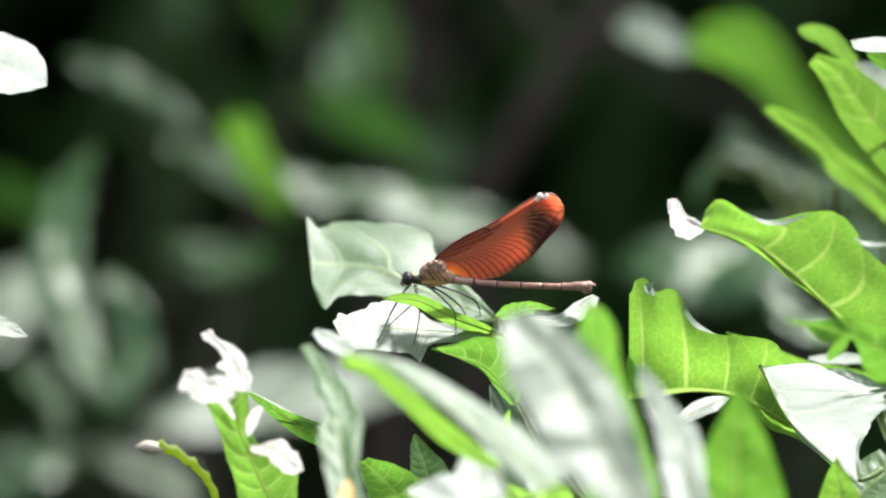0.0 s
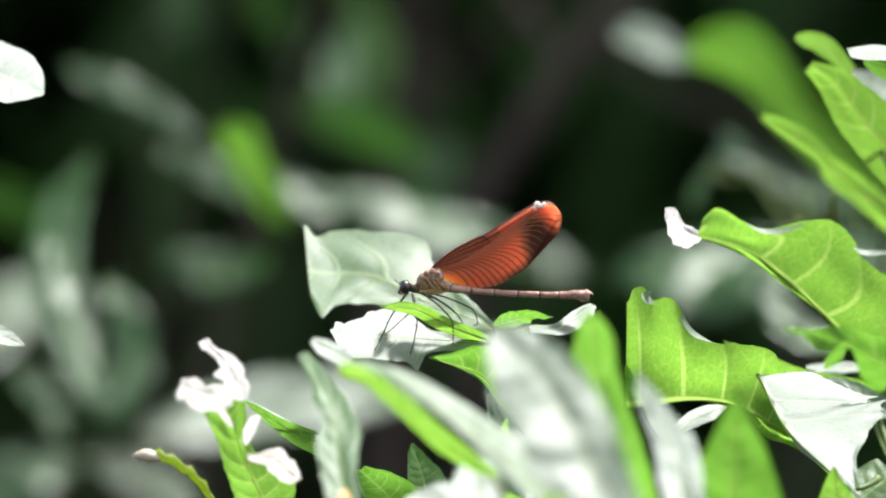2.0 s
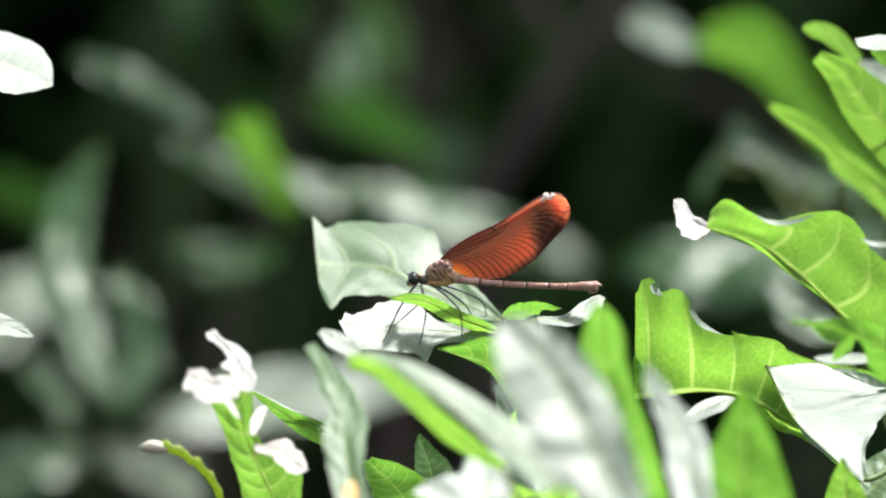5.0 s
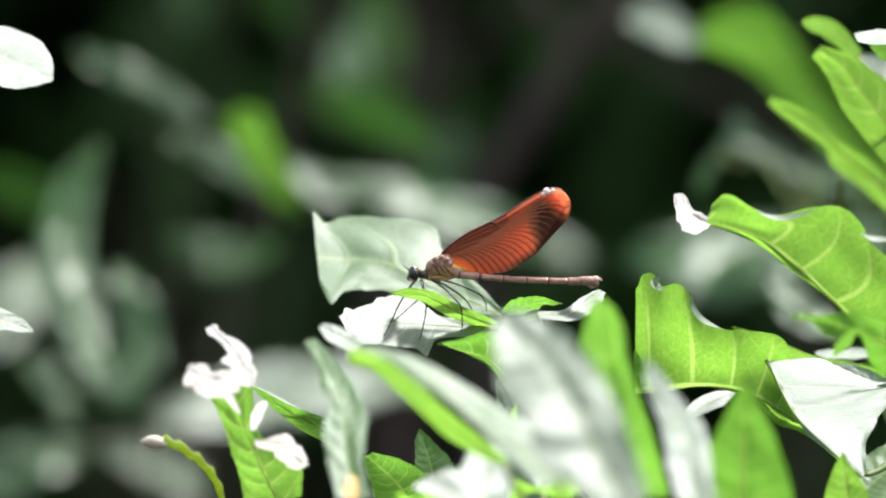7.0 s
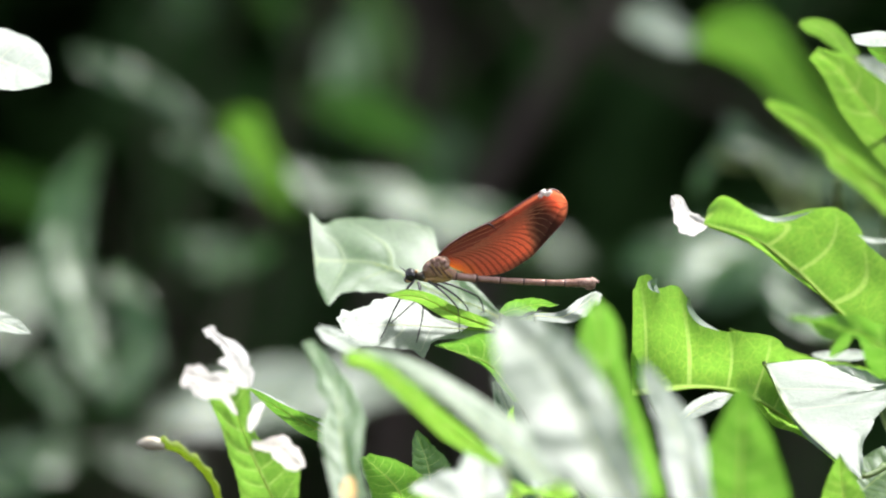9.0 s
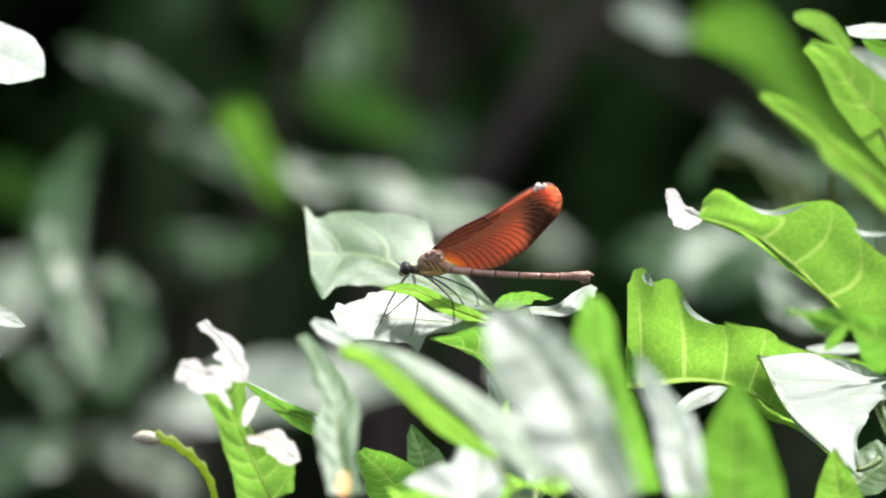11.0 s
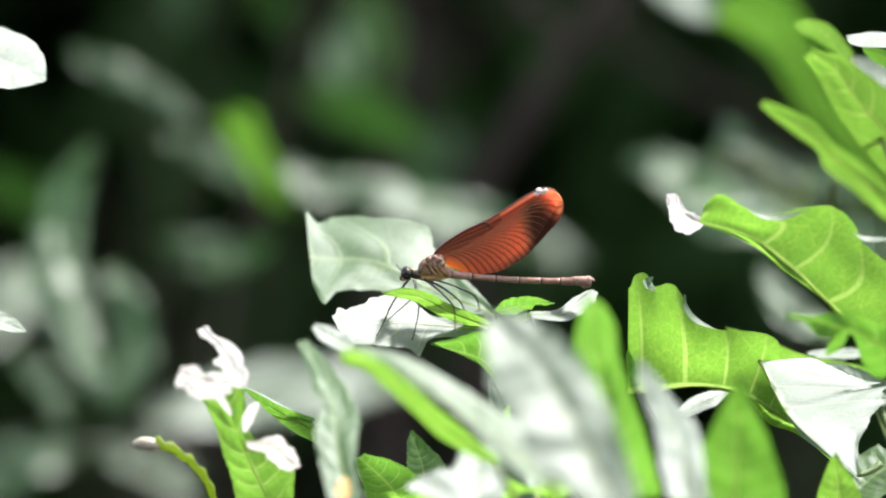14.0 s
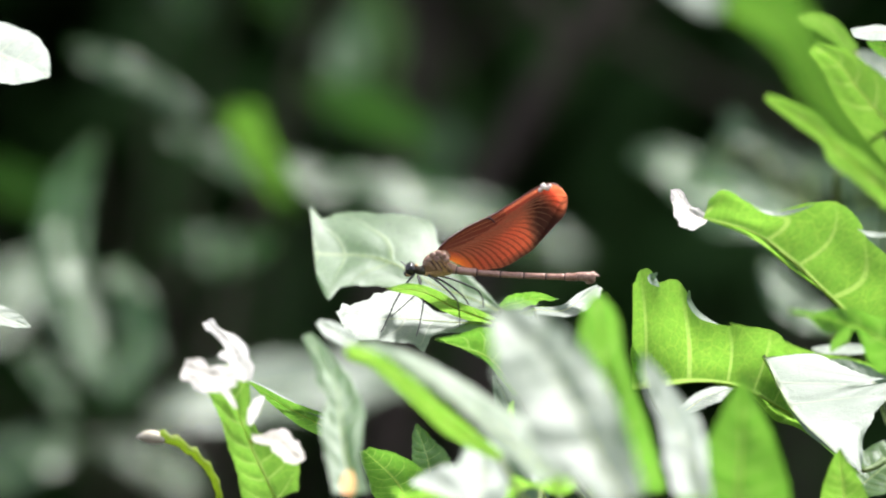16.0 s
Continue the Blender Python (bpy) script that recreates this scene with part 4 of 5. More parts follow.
lamina(upper, ((0.1334, 1.8380, 1.0149), (0.1090, 1.8301, 1.0409), (0.1002, 1.8269, 1.0520), (0.0934, 1.8252, 1.0568)), (-0.3042, 0.8619, 0.4056),
    ((0.00158, 8.6), (0.504, 8.9), (0.722, 6.9), (0.894, 3.5), (1, 1.4)),
    ((0, 8.0), (0.496, 7.3), (0.718, 6.3), (0.885, 4.5), (0.997, 2.1)),
    "young", veins=7, fold=(3, 5), rag=0.03, tooth=0.03, teeth=12, crumple=0.03, quilt=0.01)
lamina(upper, ((0.1051, 1.8450, 1.0538), (0.0977, 1.8428, 1.0609), (0.0907, 1.8417, 1.0628)), (-0.3042, 0.8619, 0.4056),
    ((0.00172, 1.7), (0.508, 2.6), (0.861, 2.1), (1, 0.8)),
    ((0, 1.5), (0.496, 2.9), (0.838, 2.6), (0.995, 0.8)),
    "worn", fold=(3, 4), crumple=0.04, quilt=0.01)
lamina(upper, ((0.1363, 1.8961, 0.9964), (0.1059, 1.8876, 1.0226), (0.0968, 1.8849, 1.0308), (0.0841, 1.8819, 1.0394)), (-0.3042, 0.8619, 0.4056),
    ((0.00197, 3.7), (0.565, 3.3), (0.684, 2.1), (0.795, 3.3), (0.932, 2.1), (1, 0.7)),
    ((0, 4.7), (0.498, 3.7), (0.637, 4.6), (0.69, 2.1), (0.818, 2.5), (0.998, 1.1)),
    "young", veins=7, fold=(3, 8), rag=0.06, crumple=0.05, quilt=0.01, wave=(0.04, 3))
lamina(upper, ((0.1137, 1.7815, 1.0636), (0.1006, 1.7771, 1.0637)), (0.1984, -0.5753, 0.7935),
    ((0.0791, 3.3), (0.684, 3.5), (1, 1.9)),
    ((0, 1.9), (0.549, 2.6), (0.971, 1.5)),
    "waxy", veins=4, quilt=0.005, crumple=0.01)
lamina(upper, ((0.1177, 1.8000, 1.0549), (0.1050, 1.7944, 1.0604)), (-0.2082, 0.885, 0.4165),
    ((0.00712, 0.8), (0.165, 1.6), (0.418, 2.0), (0.715, 1.6), (0.907, 0.8), (1, 0.0)),
    ((0, 1.1), (0.116, 2.3), (0.357, 2.8), (0.666, 2.3), (0.883, 1.1), (1, 0.0)),
    "mid", veins=4)
lamina(upper, ((0.1217, 1.8600, 1.0442), (0.1070, 1.8706, 1.0518)), (-0.1019, -0.6722, 0.7333),
    ((0, 4.6), (0.54, 3.4), (0.987, 0.8)),
    ((0.0614, 5.0), (0.649, 4.0), (1, 0.7)),
    "waxy", veins=4)
lamina(upper, ((0.1130, 2.2500, 0.9846), (0.0998, 2.2507, 0.9916), (0.0896, 2.2510, 0.9948), (0.0836, 2.2506, 0.9902)), (-0.1009, -0.8575, 0.5044),
    ((0.00128, 2.1), (0.401, 2.5), (0.702, 3.0), (1, 1.3)),
    ((0, 2.5), (0.399, 4.3), (0.699, 3.6), (1, 1.4)),
    "deep", fold=(10, 10), joint=(0.1036, 1.9000, 1.0169))
lamina(upper, ((0.0842, 2.2300, 0.9932), (0.0804, 2.2295, 0.9883), (0.0776, 2.2288, 0.9814)), (0.2006, -0.662, 0.7222),
    ((0.00133, 1.5), (0.501, 2.5), (1, 1.8)),
    ((0, 1.4), (0.5, 2.3), (1, 1.7)),
    "deep", fold=(6, 6), joint=(0.0976, 2.2000, 0.9949))
lamina(upper, ((0.0975, 2.2800, 0.9911), (0.0923, 2.2854, 0.9969), (0.0892, 2.2886, 1.0002)), (-0.5051, -0.8081, 0.303),
    ((0.00553, 1.4), (0.161, 2.9), (0.413, 3.6), (0.709, 2.9), (0.905, 1.4), (1, 0.0)),
    ((0, 1.4), (0.118, 2.7), (0.36, 3.4), (0.668, 2.7), (0.884, 1.3), (1, 0.0)),
    "deep", joint=(0.1036, 1.9000, 1.0169))
lamina(upper, ((0.1374, 2.3500, 0.9699), (0.1212, 2.3578, 0.9743), (0.1085, 2.3639, 0.9778)), (-0.2023, -0.7687, 0.6068),
    ((0, 4.4), (0.46, 6.2), (0.986, 2.2)),
    ((0.0161, 4.0), (0.52, 5.2), (1, 2.0)),
    "deep", joint=(0.1156, 1.9000, 1.0169))
lamina(upper, ((0.1374, 2.0467, 0.9834), (0.0993, 2.0562, 0.9905)), (-0.1036, -0.8292, 0.5493),
    ((0, 5.7), (0.482, 7.6), (0.998, 1.0)),
    ((0.00696, 5.1), (0.508, 6.2), (1, 0.9)),
    "deep", veins=4)
lamina(upper, ((0.1148, 2.1000, 0.9529), (0.1027, 2.1056, 0.9589), (0.0933, 2.1186, 0.9708)), (0.0803, -0.6421, 0.7624),
    ((0, 2.7), (0.112, 5.4), (0.336, 6.7), (0.644, 4.9), (0.875, 2.4), (1, 0.0)),
    ((0.012, 2.5), (0.162, 5.1), (0.399, 6.3), (0.713, 4.6), (0.91, 2.3), (1, 0.0)),
    "sheen", crumple=0.2, quilt=0.08, ribs=4, fold=(-8, 8), rag=0.1, joint=(0.1158, 1.9000, 0.9855))

# ---- the two leaves that swing ----
swinger = shoot("half-shaded shoot with two leaves that the wind lifts", (0.1500, 2.4300, 0.9400), (0.1660, 2.4600, 0.8800), lean=(0.03, 0, 0))
lifted = lamina(swinger, ((0.1457, 2.3500, 0.9717), (0.1202, 2.3409, 0.9956), (0.1024, 2.3340, 1.0151), (0.0798, 2.3288, 1.0228)), (-0.3522, 0.7547, 0.5535),
    ((0.00196, 4.1), (0.306, 4.8), (0.507, 5.1), (0.658, 7.7), (0.823, 13.9), (0.918, 11.9), (1, 5.9)),
    ((0, 4.4), (0.293, 6.7), (0.597, 6.9), (0.789, 7.6), (0.988, 6.1)),
    "dim", veins=5, fold=(6, 10), crumple=0.06, label="bright leaf with a curled pale tip")
lamina(lifted, ((0.0809, 2.3300, 1.0191), (0.0687, 2.3377, 1.0240), (0.0564, 2.3424, 1.0262)), (-0.1201, -0.6608, 0.7409),
    ((0, 4.4), (0.317, 7.9), (0.648, 7.2), (0.979, 2.4)),
    ((0.0226, 2.5), (0.35, 4.6), (0.666, 8.0), (0.902, 7.2), (1, 2.0)),
    "waxy", name="leaf_lobe", stalk=None, label="pale turned tip of the leaf", crumple=0.05)
turned = lamina(swinger, ((0.1302, 2.4200, 0.9497), (0.0921, 2.4153, 0.9440), (0.0579, 2.4134, 0.9412)), (-0.0202, -0.6968, 0.717),
    ((0.0124, 8.0), (0.334, 22.7), (0.62, 22.8), (0.861, 13.5), (1, 2.7)),
    ((0, 5.4), (0.284, 12.1), (0.591, 13.0), (0.845, 8.1), (0.998, 2.2)),
    "sheen", veins=6, fold=(6, -6), crumple=0.2, quilt=0.06, ribs=4, label="broad dull leaf with grey sheen")

# ---- shrubs behind ----
behind = shoot("large-leaved shrub in half shade behind the hedge front", (-0.0994, 2.7811, 0.8066), (-0.1019, 2.8434, 0.7299), thick=0.006)
lamina(behind, ((-0.0310, 2.7500, 1.0020), (-0.0383, 2.7363, 0.9815), (-0.0424, 2.7200, 0.9582)), (-0.1206, -0.8037, 0.5827),
    ((0.00371, 3.0), (0.309, 8.6), (0.603, 9.4), (0.853, 6.4), (1, 1.7)),
    ((0, 3.0), (0.286, 7.8), (0.591, 8.6), (0.845, 5.6), (0.999, 1.7)),
    "sheen", stalk="bark", fold=(-10, 8), quilt=0.08, ribs=4, crumple=0.2, rag=0.12)
lamina(behind, ((-0.0822, 2.4200, 0.9868), (-0.1016, 2.4320, 0.9991), (-0.1272, 2.4408, 1.0093)), (0.0797, -0.6479, 0.7575),
    ((0, 1.7), (0.292, 4.2), (0.595, 5.3), (0.842, 3.9), (0.996, 1.3)),
    ((0.00588, 1.6), (0.322, 3.7), (0.622, 4.3), (0.862, 3.0), (1, 1.1)),
    "sheen", stalk="bark", fold=(-12, 14), quilt=0.12, ribs=4, crumple=0.25, rag=0.15, label="grey-lit leaf pointing outwards")
lamina(behind, ((-0.0658, 2.4400, 0.9620), (-0.0795, 2.4498, 0.9720), (-0.0960, 2.4558, 0.9788)), (0.0501, -0.6807, 0.7308),
    ((0, 2.0), (0.393, 4.8), (0.743, 4.2), (0.994, 1.7)),
    ((0.00858, 2.0), (0.436, 5.3), (0.772, 3.8), (1, 1.3)),
    "sheen", stalk="bark", fold=(-14, 14), quilt=0.12, ribs=4, crumple=0.3, rag=0.15)
lamina(behind, ((-0.0501, 2.4200, 0.9554), (-0.0621, 2.4092, 0.9754), (-0.0722, 2.4001, 0.9923)), (0.2018, 0.8071, 0.5549),
    ((0.00899, 1.7), (0.329, 5.1), (0.639, 7.2), (0.894, 8.4), (1, 3.4)),
    ((0, 2.0), (0.258, 5.9), (0.548, 7.4), (0.801, 6.9), (0.975, 3.4)),
    "dim", stalk="bark", fold=(5, 8), quilt=0.06, ribs=4, crumple=0.3, rag=0.15)
lamina(behind, ((-0.0349, 2.4200, 0.9596), (-0.0464, 2.4239, 0.9661), (-0.0578, 2.4271, 0.9719)), (0.2202, -0.6106, 0.7607),
    ((0, 2.5), (0.12, 5.1), (0.363, 6.3), (0.675, 5.1), (0.887, 2.6), (1, 0.0)),
    ((0.0154, 2.7), (0.182, 5.3), (0.441, 6.7), (0.728, 5.4), (0.914, 2.7), (1, 0.0)),
    "deep", stalk="bark", fold=(-6, 8), quilt=0.08, ribs=4, crumple=0.18, rag=0.12)
lamina(behind, ((-0.0596, 2.5000, 0.9365), (-0.0771, 2.4945, 0.9301), (-0.0979, 2.5023, 0.9392)), (0, -0.7564, 0.6542),
    ((0.00261, 1.3), (0.206, 4.2), (0.48, 5.4), (0.785, 4.6), (0.997, 1.3)),
    ((0, 1.3), (0.184, 6.8), (0.526, 12.5), (0.768, 7.9), (1, 0.8)),
    "sheen", stalk="bark", fold=(-10, 10), quilt=0.1, ribs=4, crumple=0.22, rag=0.12)
lamina(behind, ((-0.1139, 2.3500, 0.9861), (-0.1230, 2.3333, 0.9623), (-0.1191, 2.3125, 0.9352), (-0.1058, 2.2890, 0.9062)), (-0.0995, -0.796, 0.597),
    ((0.000588, 1.5), (0.199, 6.2), (0.441, 7.4), (0.689, 6.4), (0.894, 3.8), (0.999, 0.8)),
    ((0, 1.5), (0.192, 7.4), (0.454, 9.9), (0.713, 8.6), (0.907, 4.5), (1, 0.7)),
    "sheen", stalk="bark", fold=(-14, 12), quilt=0.1, ribs=7, crumple=0.28, rag=0.15)
lamina(behind, ((-0.1091, 2.3800, 0.9425), (-0.1010, 2.3635, 0.9219), (-0.1059, 2.3462, 0.8979)), (-0.0995, -0.796, 0.597),
    ((0.00435, 2.3), (0.319, 6.4), (0.642, 8.2), (0.878, 6.1), (1, 2.0)),
    ((0, 2.3), (0.295, 6.4), (0.575, 8.2), (0.829, 6.2), (0.992, 2.0)),
    "sheen", stalk="bark", fold=(12, -12), quilt=0.1, ribs=5, crumple=0.28, rag=0.15)
lamina(behind, ((-0.1451, 2.4500, 0.9040), (-0.1344, 2.4459, 0.8948), (-0.1273, 2.4382, 0.8803)), (0.1009, -0.8575, 0.5044),
    ((0, 1.7), (0.141, 3.5), (0.385, 4.4), (0.691, 3.4), (0.897, 1.7), (1, 0.0)),
    ((0.00597, 1.9), (0.159, 3.7), (0.408, 4.6), (0.708, 3.5), (0.904, 1.8), (1, 0.0)),
    "sheen", stalk="bark", fold=(5, 5), quilt=0.08, ribs=4, crumple=0.25, rag=0.1)
leaf(behind, (-0.0536, 2.6982, 0.9740), (-0.0030, 2.6956, 0.9498), (0, 0.7, 0.7), 0.0253, "deep", stalk="bark", veins=5, quilt=0.05, ribs=5, crumple=0.09)
leaf(behind, (-0.0424, 2.9534, 1.0104), (-0.0296, 3.0468, 0.9424), (0.2, -0.62, 0.74), 0.0346, "waxy", stalk="bark", veins=4, quilt=0.05, ribs=5, crumple=0.09)
leaf(behind, (0.0318, 2.4434, 0.9415), (-0.0445, 2.4259, 0.9663), (-0.04, -0.68, 0.73), 0.0240, "sheen", stalk="bark", veins=6, fold=(4, 5), quilt=0.05, ribs=5, crumple=0.16)
leaf(behind, (-0.1028, 2.4471, 0.8811), (-0.0087, 2.5280, 0.8857), (0.16, -0.62, 0.77), 0.0293, "waxy", stalk="bark", veins=7, full=0.5, bend=8, quilt=0.05, ribs=5, crumple=0.09)
leaf(behind, (-0.0829, 2.4841, 0.8506), (-0.1220, 2.4859, 0.8681), (0, -0.6, 0.8), 0.0215, "deep", stalk="bark", veins=4, quilt=0.05, ribs=5, crumple=0.09)
leaf(behind, (-0.1848, 2.7942, 0.9308), (-0.1432, 2.7921, 0.9112), (0, 0.5, 0.86), 0.0372, "deep", stalk="bark", veins=4, quilt=0.05, ribs=5, crumple=0.09)
leaf(behind, (-0.0055, 2.9435, 0.9164), (0.0037, 2.9459, 0.9393), (0, -0.6, 0.8), 0.0185, "deep", stalk="bark", veins=3, quilt=0.05, ribs=5, crumple=0.09)
leaf(behind, (0.0248, 2.7225, 0.9184), (0.0547, 2.7211, 0.9056), (0.16, -0.61, 0.77), 0.0137, "deep", stalk="bark", veins=3, quilt=0.05, ribs=5, crumple=0.09)

leaf(behind, (-0.0854, 3.0028, 1.0026), (-0.0619, 2.9991, 0.9676), (0.1, 0.4, 0.9), 0.0282, "deep", stalk="bark", veins=4, quilt=0.05, ribs=5, crumple=0.12)
leaf(behind, (-0.1135, 3.0033, 1.0072), (-0.1065, 2.9999, 0.9746), (0.1, 0.4, 0.9), 0.0258, "deep", stalk="bark", veins=4, quilt=0.05, ribs=5, crumple=0.12)
leaf(behind, (-0.1709, 2.4842, 0.8516), (-0.1240, 2.4858, 0.8671), (0.15, -0.62, 0.77), 0.0254, "deep", stalk="bark", veins=4, quilt=0.05, ribs=5, crumple=0.09)
leaf(behind, (-0.1770, 2.6379, 0.8792), (-0.1508, 2.6915, 0.9110), (0.1, -0.9, 0.3), 0.0249, "deep", stalk="bark", veins=4, quilt=0.05, ribs=5, crumple=0.09)

# ---- branches in the shade ----
def branch(a, b, r, sag=(0, 0, 0), label="dull brown leafless branch in shade", mat="bark"):
    top = new("branch")
    a, b = Vector(a), Vector(b)
    foot = Vector((a.x, a.y, 0))
    top.location = foot
    bm = bmesh.new()
    pts = [Vector((0, 0, -0.02)), Vector((0, 0, a.z * 0.5))] + [p - foot for p in curve_points(a, b, sag, 12)]
    rs = [r * 1.4, r * 1.2] + [r * (1 - 0.05 * i) * (1 + 0.12 * noise.noise(Vector((i * 1.3, r * 900, 0)))) for i in range(13)]
    tube(bm, pts, rs, 10)
    limb = part("limb", bm, M[mat], top)
    for k, (u, out) in enumerate(((5, 0.10), (9, -0.08))):
        bm = bmesh.new()
        p = pts[u]
        tube(bm, curve_points(p, p + Vector((out, 0.05, 0.09)), (0, 0, 0.012), 6), [r * 0.35 * (1 - 0.12 * i) for i in range(7)], 6)
        part("twig", bm, M["bark"], limb)
    return tagged(top, label, "branch", "shaded branches")


branch((0.0120, 2.7439, 0.9313), (0.0701, 2.7532, 1.0190), 0.0072)
branch((-0.0246, 3.3416, 0.8780), (-0.0063, 3.3523, 0.9796), 0.0100)
branch((0.1616, 3.2440, 0.9053), (0.0447, 3.2503, 0.9659), 0.0042)
branch((-0.1684, 2.5347, 0.8536), (-0.0965, 2.5361, 0.8675), 0.0016, label="thin grey twig in shade", mat="twig")

# ---- hedge that closes the view ----
def hedge(count, lo, hi, seed, label, size=(0.05, 0.12)):
    rng = random.Random(seed)
    verts, faces = [], []
    for _ in range(count):
        p = Vector([rng.uniform(a, b) for a, b in zip(lo, hi)])
        p += 0.3 * noise.noise_vector(p * 1.3) * Vector((1, 0.5, 0.6))
        L = rng.uniform(*size)
        d = Vector((rng.uniform(-1, 1), rng.uniform(-1, 0.4), rng.uniform(-0.9, 0.2))).normalized()
        n = Vector((rng.uniform(-0.5, 0.5), rng.uniform(-0.9, 0.3), 1))
        n = (n - d * n.dot(d)).normalized()
        s = n.cross(d)
        k = len(verts)
        for u in range(6):
            w = 0.27 * L * math.sin(math.pi * (0.04 + 0.94 * u / 5) ** 0.8)
            mid = p + d * (L * u / 5) - n * (0.25 * L * (u / 5) ** 2)
            verts += [mid + s * w + n * w * 0.25, mid, mid - s * w + n * w * 0.25]
        for u in range(5):
            q = k + 3 * u
            faces += [(q, q + 1, q + 4, q + 3), (q + 1, q + 2, q + 5, q + 4)]
    me = bpy.data.meshes.new("hedge")
    me.from_pydata(verts, [], faces)
    me.uv_layers.new(name="unit")
    me.uv_layers.new(name="size")
    me.uv_layers.new(name="rib")
    for f in me.polygons:
        f.use_smooth = True
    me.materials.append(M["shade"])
    return tagged(new("hedge_foliage", me), label, "foliage", kind="stuff")


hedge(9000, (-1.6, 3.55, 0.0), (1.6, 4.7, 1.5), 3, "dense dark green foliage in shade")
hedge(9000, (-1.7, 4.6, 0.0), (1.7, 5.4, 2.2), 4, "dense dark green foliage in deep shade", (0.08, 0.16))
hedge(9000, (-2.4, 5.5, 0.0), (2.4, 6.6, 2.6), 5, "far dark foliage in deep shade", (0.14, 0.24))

# unseen leaves added above the shrubs behind, to shade them
hedge(4800, (-1.7, 3.1, 2.1), (3.0, 5.2, 3.2), 9, "unseen overhanging dark foliage added to shade the shrubs", (0.08, 0.16))

# unseen tree, added only to hold up the shading foliage
tree = new("tree")
tree.location = (1.9, 4.3, 0)
tagged(tree, "unseen slender brown tree added to carry the overhanging foliage", "tree")
bm = bmesh.new()
tube(bm, curve_points((0, 0, -0.03), (-0.7, -0.2, 2.9), (0.12, 0, 0), 14), [0.07 - 0.0035 * i for i in range(15)], 10)
trunk = part("trunk", bm, M["bark"], tree)
for a, b in (((-0.42, -0.12, 1.9), (-1.9, -0.9, 2.5)), ((-0.5, -0.14, 2.2), (0.6, -0.6, 2.7)), ((-0.6, -0.16, 2.5), (-2.6, 0.2, 2.8)), ((-0.3, -0.1, 1.6), (-0.9, 0.6, 2.6))):
    bm = bmesh.new()
    tube(bm, curve_points(a, b, (0, 0, 0.12), 10), [0.03 - 0.0023 * i for i in range(11)], 8)
    part("limb", bm, M["bark"], trunk)

# unseen thicket added behind the viewpoint, to cut the sky light from there
hedge(5000, (-4.5, -3.6, 0.0), (4.5, -2.6, 3.4), 12, "unseen green thicket added behind the viewpoint", (0.12, 0.24))

# ---- damselfly ----
fly = new("damselfly")
fly.location = (-0.0022, 1.7496, 0.9997)
tagged(fly, "rust-winged damselfly resting on a glossy leaf, wings closed", "damselfly")
O = fly.location


def local(p):
    return Vector(p) - O


MM = 0.001
PX = 0.0001
centre = local((-0.0089, 1.7506, 1.0085))
bm = bmesh.new()
ball(bm, centre + Vector((0.5, 0, 0.1)) * MM, (1.1 * MM, 1.8 * MM, 1.2 * MM))
ball(bm, centre + Vector((-0.6, 0, -0.8)) * MM, (0.9 * MM, 1.1 * MM, 0.8 * MM))
head = part("head", bm, M["face"], fly)
for s in (-1, 1):
    bm = bmesh.new()
    ball(bm, centre + Vector((0.2, 2.0 * s, 0.35)) * MM, (1.35 * MM, 1.1 * MM, 1.45 * MM), seg=20, rings=14)
    part("eye", bm, M["eye"], head, "glossy black eye")
    bm = bmesh.new()
    tube(bm, curve_points(centre + Vector((-0.9, 0.6 * s, 0.9)) * MM, centre + Vector((-2.4, 1.3 * s, 2.2)) * MM, (0, 0, 0.0002), 5), [0.12 * MM, 0.1 * MM, 0.08 * MM, 0.07 * MM, 0.05 * MM, 0.04 * MM], 5)
    part("antenna", bm, M["leg"], head)
bm = bmesh.new()
ball(bm, centre + Vector((-0.2, -2.0, -0.9)) * MM, (0.8 * MM, 0.5 * MM, 0.4 * MM))
ball(bm, centre + Vector((1.6, -0.6, 1.25)) * MM, (0.45 * MM, 0.6 * MM, 0.35 * MM))
part("pale_cheek", bm, M["pale"], head)
# neck and thorax
bm = bmesh.new()
tube(bm, [centre + Vector((1.2, 0, 0)) * MM, centre + Vector((2.4, 0, -0.1)) * MM, centre + Vector((3.6, 0, 0.1)) * MM], [0.8 * MM, 1.1 * MM, 1.3 * MM], 12)
part("neck", bm, M["face"], fly)
tilt = Euler((0, radians(-30), 0)).to_matrix()
mid = local((-0.0027, 1.7507, 1.0102))
bm = bmesh.new()
ball(bm, mid + Vector((0.2, 0, 0.4)) * MM, (3.7 * MM, 1.8 * MM, 2.5 * MM), tilt, 28, 18)
ball(bm, mid + Vector((2.3, 0, -1.0)) * MM, (3.4 * MM, 1.5 * MM, 1.5 * MM), Euler((0, radians(8), 0)).to_matrix(), 24, 14)
for v in bm.verts:
    v.co += (v.co - mid) * 0.13 * noise.noise(v.co * 800)
thorax = part("thorax", bm, M["thorax"], fly, "bronze brown thorax with pale seams")
